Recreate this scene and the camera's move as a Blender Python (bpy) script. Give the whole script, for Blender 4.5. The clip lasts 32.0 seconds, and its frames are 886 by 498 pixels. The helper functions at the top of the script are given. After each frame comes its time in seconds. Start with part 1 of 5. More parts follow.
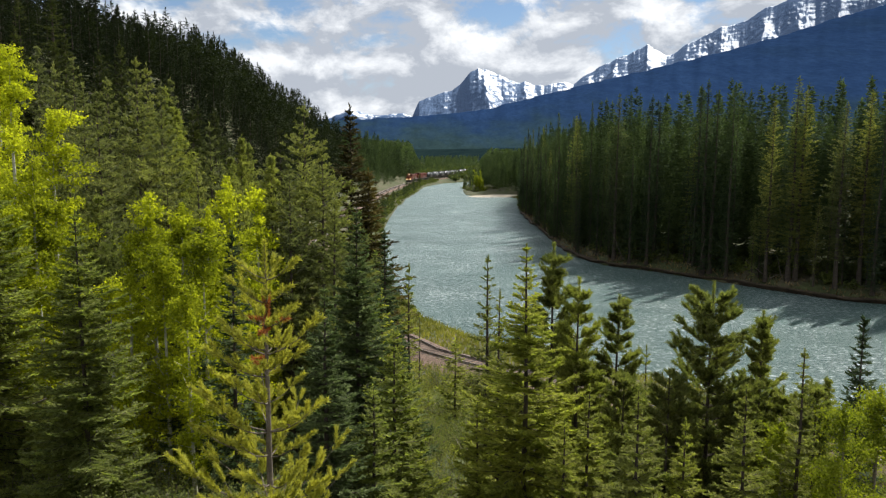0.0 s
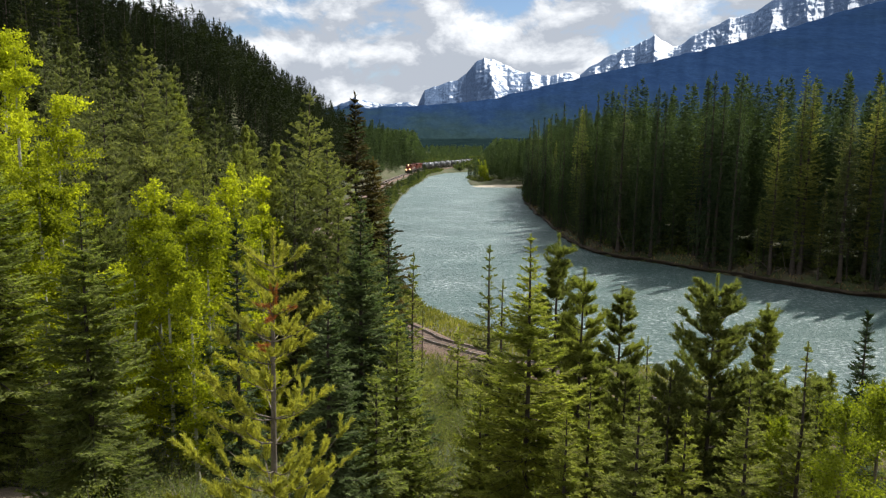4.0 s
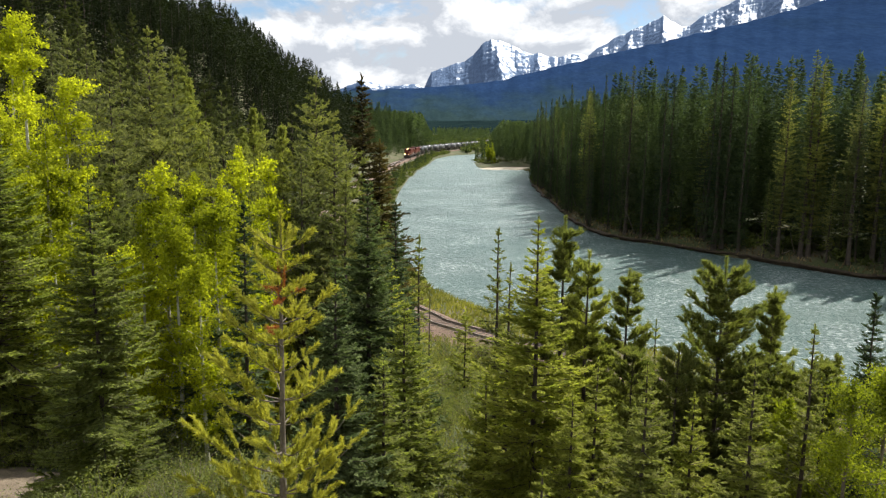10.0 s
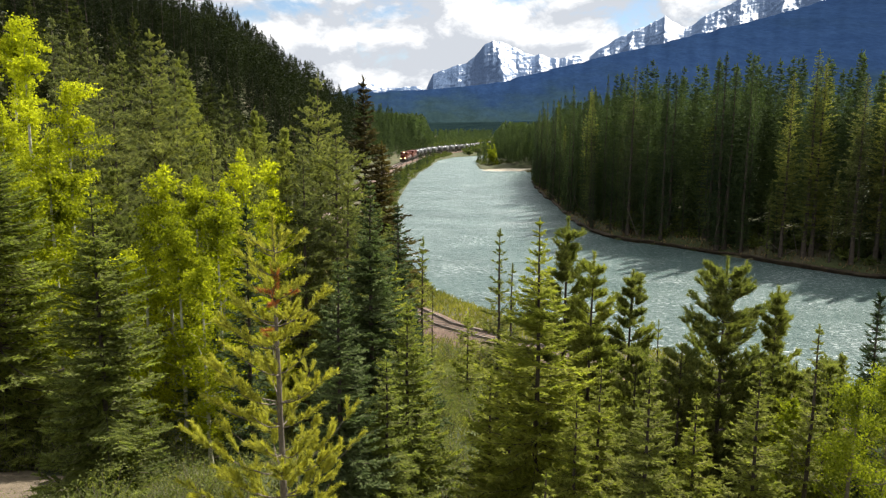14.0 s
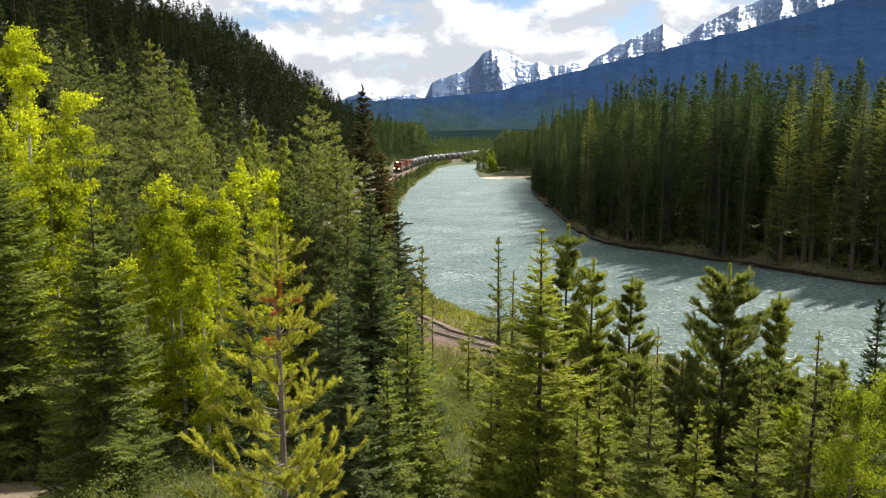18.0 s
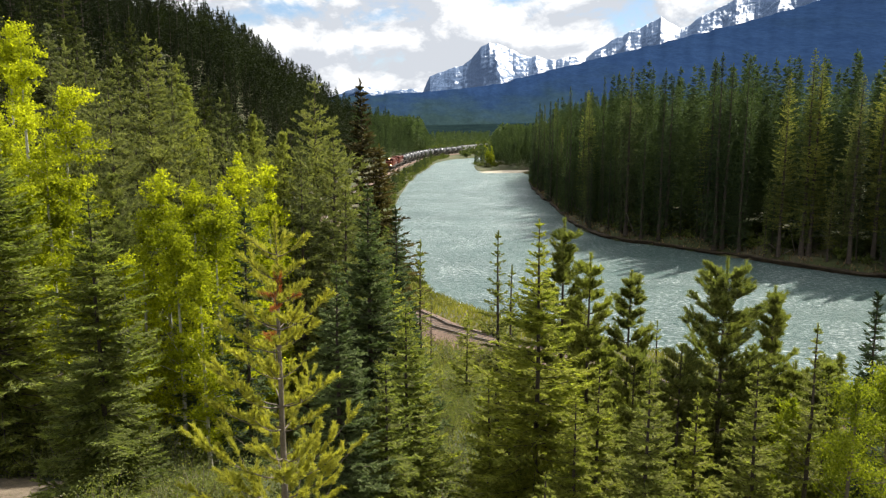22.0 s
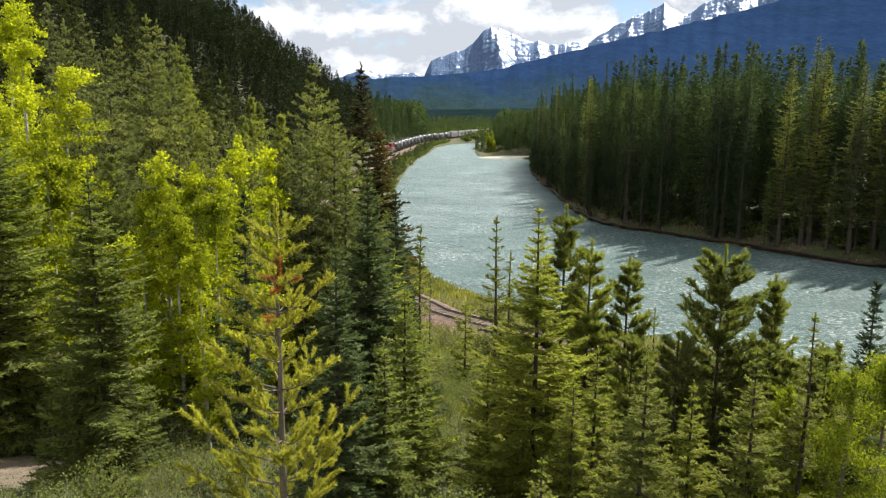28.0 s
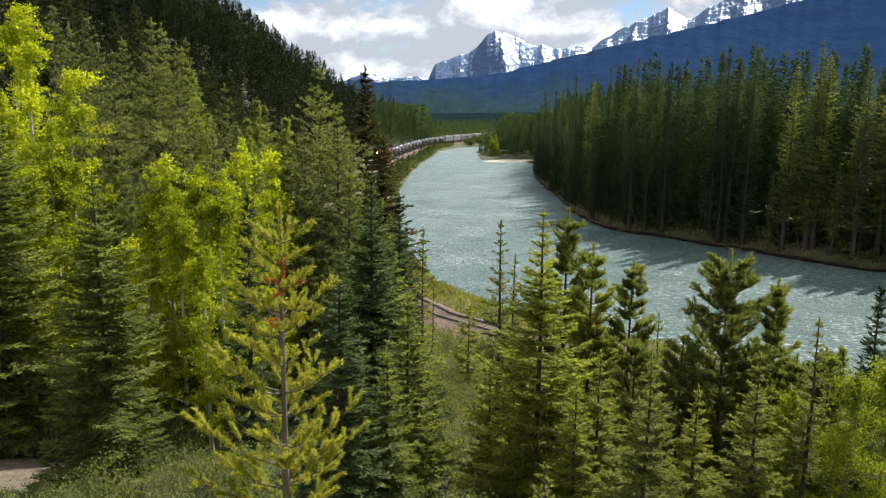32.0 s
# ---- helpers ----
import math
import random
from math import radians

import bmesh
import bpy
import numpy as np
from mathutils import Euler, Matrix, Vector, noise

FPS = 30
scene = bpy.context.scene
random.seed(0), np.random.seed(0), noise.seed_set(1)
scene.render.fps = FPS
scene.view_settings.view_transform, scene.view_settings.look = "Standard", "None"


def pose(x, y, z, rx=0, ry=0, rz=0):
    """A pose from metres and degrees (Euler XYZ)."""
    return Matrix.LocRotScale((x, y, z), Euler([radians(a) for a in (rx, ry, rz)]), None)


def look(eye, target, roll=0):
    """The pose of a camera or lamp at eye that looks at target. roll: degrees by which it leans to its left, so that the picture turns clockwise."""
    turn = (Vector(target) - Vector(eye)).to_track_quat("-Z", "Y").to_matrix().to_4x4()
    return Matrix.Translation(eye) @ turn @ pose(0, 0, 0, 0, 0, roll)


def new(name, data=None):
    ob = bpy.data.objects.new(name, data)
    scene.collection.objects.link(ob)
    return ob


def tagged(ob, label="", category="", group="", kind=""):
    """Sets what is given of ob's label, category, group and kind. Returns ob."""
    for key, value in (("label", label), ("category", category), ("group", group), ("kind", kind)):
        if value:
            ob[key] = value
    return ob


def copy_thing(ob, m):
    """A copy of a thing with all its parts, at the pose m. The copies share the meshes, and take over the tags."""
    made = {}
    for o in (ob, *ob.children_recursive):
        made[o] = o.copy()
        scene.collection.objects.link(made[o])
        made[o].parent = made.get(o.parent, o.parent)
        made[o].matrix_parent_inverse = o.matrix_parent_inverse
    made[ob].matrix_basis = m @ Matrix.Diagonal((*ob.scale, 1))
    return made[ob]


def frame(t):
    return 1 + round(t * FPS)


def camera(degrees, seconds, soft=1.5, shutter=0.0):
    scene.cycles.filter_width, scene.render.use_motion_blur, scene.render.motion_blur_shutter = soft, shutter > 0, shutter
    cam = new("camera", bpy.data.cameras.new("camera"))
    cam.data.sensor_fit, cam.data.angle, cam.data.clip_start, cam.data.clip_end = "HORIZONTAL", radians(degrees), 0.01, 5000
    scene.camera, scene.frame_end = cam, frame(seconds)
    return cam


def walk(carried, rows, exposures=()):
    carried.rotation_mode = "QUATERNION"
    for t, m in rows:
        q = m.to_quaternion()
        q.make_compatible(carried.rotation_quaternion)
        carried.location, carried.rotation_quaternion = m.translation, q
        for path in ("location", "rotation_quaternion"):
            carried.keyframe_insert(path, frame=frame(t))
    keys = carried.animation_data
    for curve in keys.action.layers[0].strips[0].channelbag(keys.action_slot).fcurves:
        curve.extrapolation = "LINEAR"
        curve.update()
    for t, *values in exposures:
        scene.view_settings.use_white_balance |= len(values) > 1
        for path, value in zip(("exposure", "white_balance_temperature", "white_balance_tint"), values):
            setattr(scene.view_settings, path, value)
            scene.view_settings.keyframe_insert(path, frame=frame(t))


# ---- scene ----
# The eye stands still beside a road above the river; only its aim drifts. Rows: seconds, turn, tilt, lean in degrees.
EYE = (0.0, 0.0, 20.0)
cam = camera(60, 32.0, soft=1.3)
AIM = [
    (0, -1.018, -7.298, -0.411), (0.5, -0.933, -7.374, -0.453), (1, -0.900, -7.399, -0.533), (1.5, -0.945, -7.528, -0.498), (2, -0.878, -7.463, -0.577),
    (2.5, -0.867, -7.796, -0.656), (3, -0.926, -7.978, -0.699), (3.5, -0.842, -8.022, -0.845), (5.5, -0.600, -8.371, -1.154), (6, -0.535, -8.464, -1.126),
    (6.5, -0.453, -8.466, -1.049), (7, -0.477, -8.528, -1.118), (7.5, -0.485, -8.586, -0.994), (8, -0.269, -8.668, -1.190), (8.5, -0.214, -8.788, -1.105),
    (9, -0.122, -9.159, -1.074), (9.5, -0.216, -9.384, -0.852), (10, -0.225, -9.386, -0.877), (10.5, -0.224, -9.398, -0.751), (11, 0.022, -9.597, -0.619),
    (11.5, -0.071, -9.641, -0.857), (12, -0.113, -9.459, -0.890), (12.5, -0.089, -9.450, -0.810), (13, -0.114, -9.455, -0.687), (13.5, -0.023, -9.444, -0.639),
    (14, -0.038, -9.258, -0.552), (14.5, -0.031, -8.716, -0.481), (16.5, 0.082, -8.694, -0.350), (17, 0.027, -8.648, -0.340), (17.5, -0.010, -8.698, -0.488),
    (18, -0.035, -8.670, -0.291), (18.5, -0.041, -8.757, -0.358), (19, -0.118, -8.761, -0.401), (19.5, -0.197, -8.785, -0.270), (20, -0.138, -8.870, -0.226),
    (20.5, -0.121, -9.120, -0.163), (21, -0.027, -9.132, -0.185), (21.5, -0.141, -9.121, -0.175), (22, -0.175, -9.092, -0.134), (22.5, -0.093, -9.071, 0.063),
    (23, -0.018, -9.040, 0.001), (23.5, -0.016, -8.984, 0.042), (24, -0.054, -9.013, -0.161), (24.5, -0.007, -9.069, -0.555), (25, 0.066, -9.160, -0.649),
    (25.5, -0.002, -9.079, -0.349), (27.5, -0.208, -10.291, -0.637), (28, -0.212, -10.210, -0.733), (28.5, -0.102, -10.209, -0.775), (29, -0.131, -10.217, -0.778),
    (29.5, -0.005, -10.228, -0.739), (30, 0.105, -10.156, -0.694), (30.5, 0.131, -10.154, -0.745), (31, 0.030, -10.087, -0.895), (31.5, 0.090, -9.971, -0.807),
    (32, 0.046, -9.955, -0.865),
]


def aimed(turn, tilt, lean):
    return pose(*EYE, 90 + tilt, 0, turn) @ pose(0, 0, 0, 0, 0, -lean)


walk(cam, [(t, aimed(a, b, c)) for t, a, b, c in AIM],
     exposures=[(0, 0.6, 6200, 10), (3, 0.62, 6200, 10), (6, 0.7, 6200, 10), (9, 0.85, 6300, 10), (13, 0.98, 6500, 10), (20, 1.02, 6500, 10), (25, 1.02, 6500, 10), (28, 1.0, 6350, 10), (30, 0.9, 6250, 10), (32, 0.82, 6200, 10)])

# ---- light: high sun ahead to the right, broken cloud ----
SUN_AT = Vector((0.47, 0.46, 0.75)).normalized()
world = bpy.data.worlds.new("sky")
scene.world = world
world.use_nodes = True


def sky_nodes():
    nt = world.node_tree
    n, l = nt.nodes, nt.links
    n.clear()
    out, bg = n.new("ShaderNodeOutputWorld"), n.new("ShaderNodeBackground")
    sky = n.new("ShaderNodeTexSky")
    sky.sky_type, sky.sun_disc = "NISHITA", False
    sky.sun_elevation = math.asin(SUN_AT.z)
    sky.sun_rotation = math.atan2(SUN_AT.x, SUN_AT.y)
    sky.altitude, sky.air_density, sky.dust_density = 1500, 1.0, 0.4
    tc = n.new("ShaderNodeTexCoord")

    def billow(lift, aside):
        """Density of the cumulus; lift and aside shift the point of view on it."""
        mp = n.new("ShaderNodeMapping")
        mp.inputs["Scale"].default_value = (1.0, 1.0, 1.75)
        mp.inputs["Location"].default_value = (0.62 + aside, 0.15, 0.31 + lift)
        l.new(tc.outputs["Generated"], mp.inputs[0])
        big = n.new("ShaderNodeTexNoise")
        big.inputs["Scale"].default_value, big.inputs["Detail"].default_value, big.inputs["Roughness"].default_value = 10.5, 14, 0.61
        big.inputs["Distortion"].default_value = 0.25
        l.new(mp.outputs[0], big.inputs["Vector"])
        return big.outputs[0]

    def linear(a, gain, b):
        nd = n.new("ShaderNodeMath")
        nd.operation = "MULTIPLY_ADD"
        l.new(a, nd.inputs[0])
        nd.inputs[1].default_value = gain
        if hasattr(b, "is_output"):
            l.new(b, nd.inputs[2])
        else:
            nd.inputs[2].default_value = b
        return nd.outputs[0]

    here, above = billow(0.0, 0.0), billow(0.05, 0.02)
    # a bank of cloud over the horizon, open sky between the heaps higher up
    sep = n.new("ShaderNodeSeparateXYZ")
    l.new(tc.outputs["Generated"], sep.inputs[0])
    low = n.new("ShaderNodeValToRGB")
    for e, (p, v) in zip([low.color_ramp.elements[0], low.color_ramp.elements[1], low.color_ramp.elements.new(0.5), low.color_ramp.elements.new(0.9)],
                         [(0.0, 0.30), (0.09, 0.20), (0.165, 0.07), (0.28, 0.17)]):
        e.position, e.color = p, (v, v, v, 1)
    l.new(sep.outputs["Z"], low.inputs[0])
    dense = linear(here, 1.0, low.outputs[0])
    cover = n.new("ShaderNodeValToRGB")
    cover.color_ramp.elements[0].position, cover.color_ramp.elements[1].position = 0.47, 0.60
    l.new(dense, cover.inputs[0])
    # sunlit tops and edges, grey where more cloud lies above
    lit = linear(above, -3.4, linear(here, 2.0, 1.12))
    tone = n.new("ShaderNodeValToRGB")
    tone.color_ramp.elements[0].position, tone.color_ramp.elements[1].position = 0.28, 0.92
    tone.color_ramp.elements[0].color, tone.color_ramp.elements[1].color = (5.4, 5.7, 6.2, 1), (11.0, 11.0, 10.9, 1)
    l.new(lit, tone.inputs[0])
    mix = n.new("ShaderNodeMixRGB")
    l.new(cover.outputs[0], mix.inputs[0]), l.new(sky.outputs[0], mix.inputs[1]), l.new(tone.outputs[0], mix.inputs[2])
    bg.inputs["Strength"].default_value = 0.063
    l.new(mix.outputs[0], bg.inputs[0]), l.new(bg.outputs[0], out.inputs[0])


sky_nodes()
sun = new("sun", bpy.data.lights.new("sun", "SUN"))
sun.data.energy, sun.data.angle, sun.data.color = 5.0, radians(0.6), (1.0, 0.95, 0.86)
sun.matrix_world = look(tuple(SUN_AT * 100), (0, 0, 0))


# ---- materials ----
def shader(name):
    m = bpy.data.materials.new(name)
    m.use_nodes = True
    nt = m.node_tree
    return m, nt, nt.nodes["Principled BSDF"]


def node(nt, kind, **values):
    nd = nt.nodes.new("ShaderNode" + kind)
    for key, v in values.items():
        nd.inputs[key.replace("_", " ")].default_value = v
    return nd


def ramp(nt, src, stops):
    nd = nt.nodes.new("ShaderNodeValToRGB")
    cr = nd.color_ramp
    while len(cr.elements) < len(stops):
        cr.elements.new(0.5)
    for e, (p, c) in zip(cr.elements, stops):
        e.position, e.color = p, (*c, 1)
    nt.links.new(src, nd.inputs[0])
    return nd.outputs[0]


def mixed(nt, fac, a, b, blend="MIX"):
    nd = nt.nodes.new("ShaderNodeMixRGB")
    nd.blend_type = blend
    for sock, v in zip(nd.inputs, (fac, a, b)):
        if hasattr(v, "is_output"):
            nt.links.new(v, sock)
        elif isinstance(v, tuple):
            sock.default_value = (*v, 1)
        else:
            sock.default_value = v
    return nd.outputs[0]


def surface(name, stops, scale, fine, rough=0.85, bump=0.3, dist=0.02, metal=0.0, per_object=0.0, gloss=0.3, fleck=1.0):
    """A plain worn surface: two scales of noise for colour, a fine one for relief."""
    m, nt, p = shader(name)
    tc = nt.nodes.new("ShaderNodeTexCoord")
    a = node(nt, "TexNoise", Scale=scale, Detail=8, Roughness=0.6)
    b = node(nt, "TexNoise", Scale=fine, Detail=6, Roughness=0.65)
    for t in (a, b):
        nt.links.new(tc.outputs["Object"], t.inputs["Vector"])
    c = ramp(nt, a.outputs[0], stops)
    g = ramp(nt, b.outputs[0], [(0.3, (1 - 0.38 * fleck,) * 3), (0.7, (1 + 0.2 * fleck,) * 3)])
    c = mixed(nt, 1.0, c, g, "MULTIPLY")
    if per_object:
        info = nt.nodes.new("ShaderNodeObjectInfo")
        v = ramp(nt, info.outputs["Random"], [(0, (1 - per_object,) * 3), (1, (1 + per_object,) * 3)])
        c = mixed(nt, 1.0, c, v, "MULTIPLY")
    nt.links.new(c, p.inputs["Base Color"])
    p.inputs["Roughness"].default_value, p.inputs["Metallic"].default_value, p.inputs["Specular IOR Level"].default_value = rough, metal, gloss
    bm_ = node(nt, "Bump", Strength=bump, Distance=dist)
    nt.links.new(b.outputs[0], bm_.inputs["Height"])
    nt.links.new(bm_.outputs[0], p.inputs["Normal"])
    return m


def foliage(name, dark, light, through_col, glow=0.35, per_tree=0.18, rough=0.6):
    """Needles or leaves: colour varies blade by blade, clump by clump and tree by tree; light comes through."""
    m, nt, p = shader(name)
    geo = nt.nodes.new("ShaderNodeNewGeometry")
    info = nt.nodes.new("ShaderNodeObjectInfo")
    tc = nt.nodes.new("ShaderNodeTexCoord")
    ns = node(nt, "TexNoise", Scale=1.6, Detail=4)
    nt.links.new(tc.outputs["Object"], ns.inputs["Vector"])
    f = nt.nodes.new("ShaderNodeMath")
    f.operation = "MULTIPLY_ADD"
    nt.links.new(geo.outputs["Random Per Island"], f.inputs[0])
    f.inputs[1].default_value = 0.55
    nt.links.new(ns.outputs[0], f.inputs[2])
    c = ramp(nt, f.outputs[0], [(0.42, dark), (1.0, light)])
    v = ramp(nt, info.outputs["Random"], [(0, (1 - per_tree, 1 - per_tree, 1 - per_tree * 0.5)), (1, (1 + per_tree * 1.2, 1 + per_tree, 1 - per_tree * 0.3))])
    c = mixed(nt, 1.0, c, v, "MULTIPLY")
    wide = node(nt, "TexNoise", Scale=0.17, Detail=2)
    nt.links.new(tc.outputs["Object"], wide.inputs["Vector"])
    c = mixed(nt, 1.0, c, ramp(nt, wide.outputs[0], [(0.36, (0.68, 0.70, 0.74)), (0.64, (1.30, 1.26, 1.18))]), "MULTIPLY")
    nt.links.new(c, p.inputs["Base Color"])
    p.inputs["Roughness"].default_value = rough
    p.inputs["Specular IOR Level"].default_value = 0.03
    tr = nt.nodes.new("ShaderNodeBsdfTranslucent")
    tcol = mixed(nt, 1.0, c, through_col, "MULTIPLY")
    nt.links.new(tcol, tr.inputs["Color"])
    mx = nt.nodes.new("ShaderNodeMixShader")
    mx.inputs[0].default_value = glow
    nt.links.new(p.outputs[0], mx.inputs[1]), nt.links.new(tr.outputs[0], mx.inputs[2])
    nt.links.new(mx.outputs[0], nt.nodes["Material Output"].inputs[0])
    return m


M_SPRUCE = foliage("spruce_needles", (0.086, 0.108, 0.045), (0.269, 0.290, 0.100), (1.5, 1.7, 0.6), 0.52)
M_BLUE_SPRUCE = foliage("grey_spruce_needles", (0.050, 0.072, 0.036), (0.160, 0.195, 0.085), (1.2, 1.5, 0.8), 0.28)
M_YOUNG = foliage("young_spruce_needles", (0.123, 0.145, 0.037), (0.334, 0.339, 0.089), (1.3, 1.5, 0.6), 0.50)
M_PINE = foliage("pine_needles", (0.098, 0.118, 0.043), (0.280, 0.280, 0.094), (1.3, 1.5, 0.6), 0.50)
M_OLIVE = foliage("olive_pine_needles", (0.085, 0.101, 0.050), (0.222, 0.236, 0.104), (1.3, 1.4, 0.6), 0.42)
M_YELLOW_PINE = foliage("yellowing_pine_needles", (0.181, 0.205, 0.044), (0.420, 0.439, 0.107), (1.4, 1.3, 0.5), 0.42)
M_RED = foliage("rust_needles", (0.32, 0.125, 0.050), (0.56, 0.25, 0.10), (1.2, 0.9, 0.6), 0.25)
M_BANK = foliage("bank_spruce_needles", (0.050, 0.070, 0.037), (0.144, 0.166, 0.079), (1.4, 1.5, 0.6), 0.42, per_tree=0.36)
# darker copy of the bank needles, with shade put into the colour
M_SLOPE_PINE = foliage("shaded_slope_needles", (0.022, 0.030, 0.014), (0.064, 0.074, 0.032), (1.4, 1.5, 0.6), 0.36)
M_LIGHT_BANK = foliage("olive_bank_spruce_needles", (0.084, 0.099, 0.040), (0.213, 0.222, 0.087), (1.3, 1.4, 0.6), 0.44, per_tree=0.34)
M_DARK = foliage("dark_spruce_needles", (0.026, 0.042, 0.027), (0.076, 0.102, 0.050), (1.2, 1.4, 0.7), 0.32)
# the hillside's shade is put into this needle colour
M_HILL_SHADE = foliage("shade_darkened_pine_needles", (0.008, 0.013, 0.006), (0.025, 0.032, 0.014), (1.2, 1.4, 0.7), 0.20)
M_BROWN = foliage("brownish_spruce_needles", (0.045, 0.042, 0.018), (0.110, 0.095, 0.035), (1.2, 1.1, 0.7), 0.25)
M_ASPEN = foliage("fresh_leaves", (0.152, 0.190, 0.014), (0.419, 0.457, 0.038), (1.5, 1.5, 0.4), 0.55)
M_SAPLING = foliage("sapling_leaves", (0.082, 0.112, 0.015), (0.211, 0.248, 0.038), (1.5, 1.5, 0.4), 0.5)
M_WILLOW = foliage("shrub_leaves", (0.085, 0.112, 0.048), (0.225, 0.255, 0.100), (1.4, 1.4, 0.5), 0.4)
M_SHRUB = foliage("bank_shrub_leaves", (0.048, 0.064, 0.024), (0.125, 0.148, 0.048), (1.3, 1.4, 0.6), 0.35)
M_GRASS = foliage("grass_blades", (0.10, 0.12, 0.030), (0.26, 0.26, 0.08), (1.3, 1.3, 0.6), 0.3)
M_DRY = foliage("dry_grass_blades", (0.110, 0.086, 0.046), (0.280, 0.215, 0.115), (1.2, 1.1, 0.8), 0.3)
M_BARK = surface("bark", [(0.3, (0.035, 0.027, 0.020)), (0.7, (0.10, 0.078, 0.060))], 3, 30, 0.9, 0.6, 0.02)
M_GREYBARK = surface("grey_bark", [(0.3, (0.10, 0.08, 0.06)), (0.7, (0.23, 0.19, 0.15))], 3, 30, 0.9, 0.6, 0.02)
M_PALEBARK = surface("pale_bark", [(0.3, (0.30, 0.29, 0.22)), (0.7, (0.5, 0.48, 0.38))], 3, 22, 0.85, 0.4, 0.01)


# ---- shape helpers ----
def mesh_of(name, verts, faces, materials, index=None, smooth=False):
    """A mesh from numpy arrays: verts (n, 3); faces (m, 3) or (m, 4)."""
    verts, faces = np.asarray(verts, np.float32), np.asarray(faces, np.int32)
    me = bpy.data.meshes.new(name)
    k = faces.shape[1]
    me.vertices.add(len(verts)), me.loops.add(faces.size), me.polygons.add(len(faces))
    me.vertices.foreach_set("co", verts.ravel())
    me.loops.foreach_set("vertex_index", faces.ravel())
    me.polygons.foreach_set("loop_start", np.arange(0, faces.size, k, dtype=np.int32))
    if index is not None:
        me.polygons.foreach_set("material_index", np.asarray(index, np.int32))
    if smooth:
        me.polygons.foreach_set("use_smooth", np.ones(len(faces), bool))
    me.update(calc_edges=True)
    for m in materials if isinstance(materials, (list, tuple)) else [materials]:
        me.materials.append(m)
    return me


def joined(pieces):
    """Several (verts, faces) as one."""
    vs, fs, n = [], [], 0
    for v, f in pieces:
        vs.append(np.asarray(v, float)), fs.append(np.asarray(f) + n)
        n += len(v)
    return np.concatenate(vs), np.concatenate(fs)


def part_mesh(name, me, parent, label=""):
    ob = new(name, me)
    ob.parent = parent
    return tagged(ob, label)


def part(name, bm, material, parent, label=""):
    me = bpy.data.meshes.new(name)
    bm.to_mesh(me)
    bm.free()
    me.materials.append(material)
    return part_mesh(name, me, parent, label)


def box_bm(sx, sy, sz, at=(0, 0, 0), bevel=0.0, bm=None):
    bm = bm or bmesh.new()
    made = bmesh.ops.create_cube(bm, size=1, matrix=Matrix.Translation(at) @ Matrix.Diagonal((sx, sy, sz, 1)))["verts"]
    if bevel:
        edges = list({e for v in made for e in v.link_edges})
        bmesh.ops.bevel(bm, geom=edges, offset=bevel, segments=2, affect="EDGES", profile=0.5)
    return bm


def tube_bm(r, length, axis="X", at=(0, 0, 0), seg=16, bm=None, r2=None):
    bm = bm or bmesh.new()
    turn = {"X": pose(0, 0, 0, 0, 90, 0), "Y": pose(0, 0, 0, 90, 0, 0), "Z": Matrix()}[axis]
    bmesh.ops.create_cone(bm, cap_ends=True, segments=seg, radius1=r, radius2=r if r2 is None else r2, depth=length,
                          matrix=Matrix.Translation(at) @ turn)
    return bm


def unit(v):
    return v / np.maximum(np.linalg.norm(v, axis=-1, keepdims=True), 1e-9)


def prisms(a, b, ra, rb, k=5):
    """Tapered sticks from a (n, 3) to b (n, 3), as quads."""
    n = len(a)
    d = unit(b - a)
    ref = np.where(np.abs(d[:, 2:3]) > 0.9, [[1.0, 0, 0]], [[0, 0, 1.0]])
    u = unit(np.cross(d, ref))
    w = np.cross(d, u)
    ang = np.arange(k) * 2 * np.pi / k
    ring = u[:, None] * np.cos(ang)[None, :, None] + w[:, None] * np.sin(ang)[None, :, None]
    v = np.concatenate([a[:, None] + ring * np.reshape(ra, (-1, 1, 1)), b[:, None] + ring * np.reshape(rb, (-1, 1, 1))], 1).reshape(-1, 3)
    i = np.arange(k)
    f = np.stack([i, (i + 1) % k, k + (i + 1) % k, k + i], 1)
    return v, (f[None] + (np.arange(n) * 2 * k)[:, None, None]).reshape(-1, 4)


def blades(base, way, length, width, rng, lying=0.0):
    """Thin three-cornered needles from base along way; lying: how flat they lie."""
    n = len(base)
    side = unit(np.cross(way, rng.normal(size=(n, 3)) * (1 - 0.7 * lying) + [0, 0, 1.6 * lying]))
    half = side * np.reshape(width, (-1, 1)) * 0.5
    v = np.stack([base - half, base + half, base + way * np.reshape(length, (-1, 1))], 1).reshape(-1, 3)
    return v, np.arange(3 * n).reshape(-1, 3)


def leaves(at, size, rng, up=0.4):
    """Small pointed four-cornered leaves, turned at random."""
    n = len(at)
    d = unit(rng.normal(size=(n, 3)) + [0, 0, up * 0.3])
    s = unit(np.cross(d, rng.normal(size=(n, 3)) + [0, 0, up]))
    L = np.reshape(size, (-1, 1)) * rng.uniform(0.7, 1.3, (n, 1))
    v = np.stack([at - d * L * 0.5, at + s * L * 0.34, at + d * L * 0.5, at - s * L * 0.34], 1).reshape(-1, 3)
    return v, np.arange(4 * n).reshape(-1, 4)


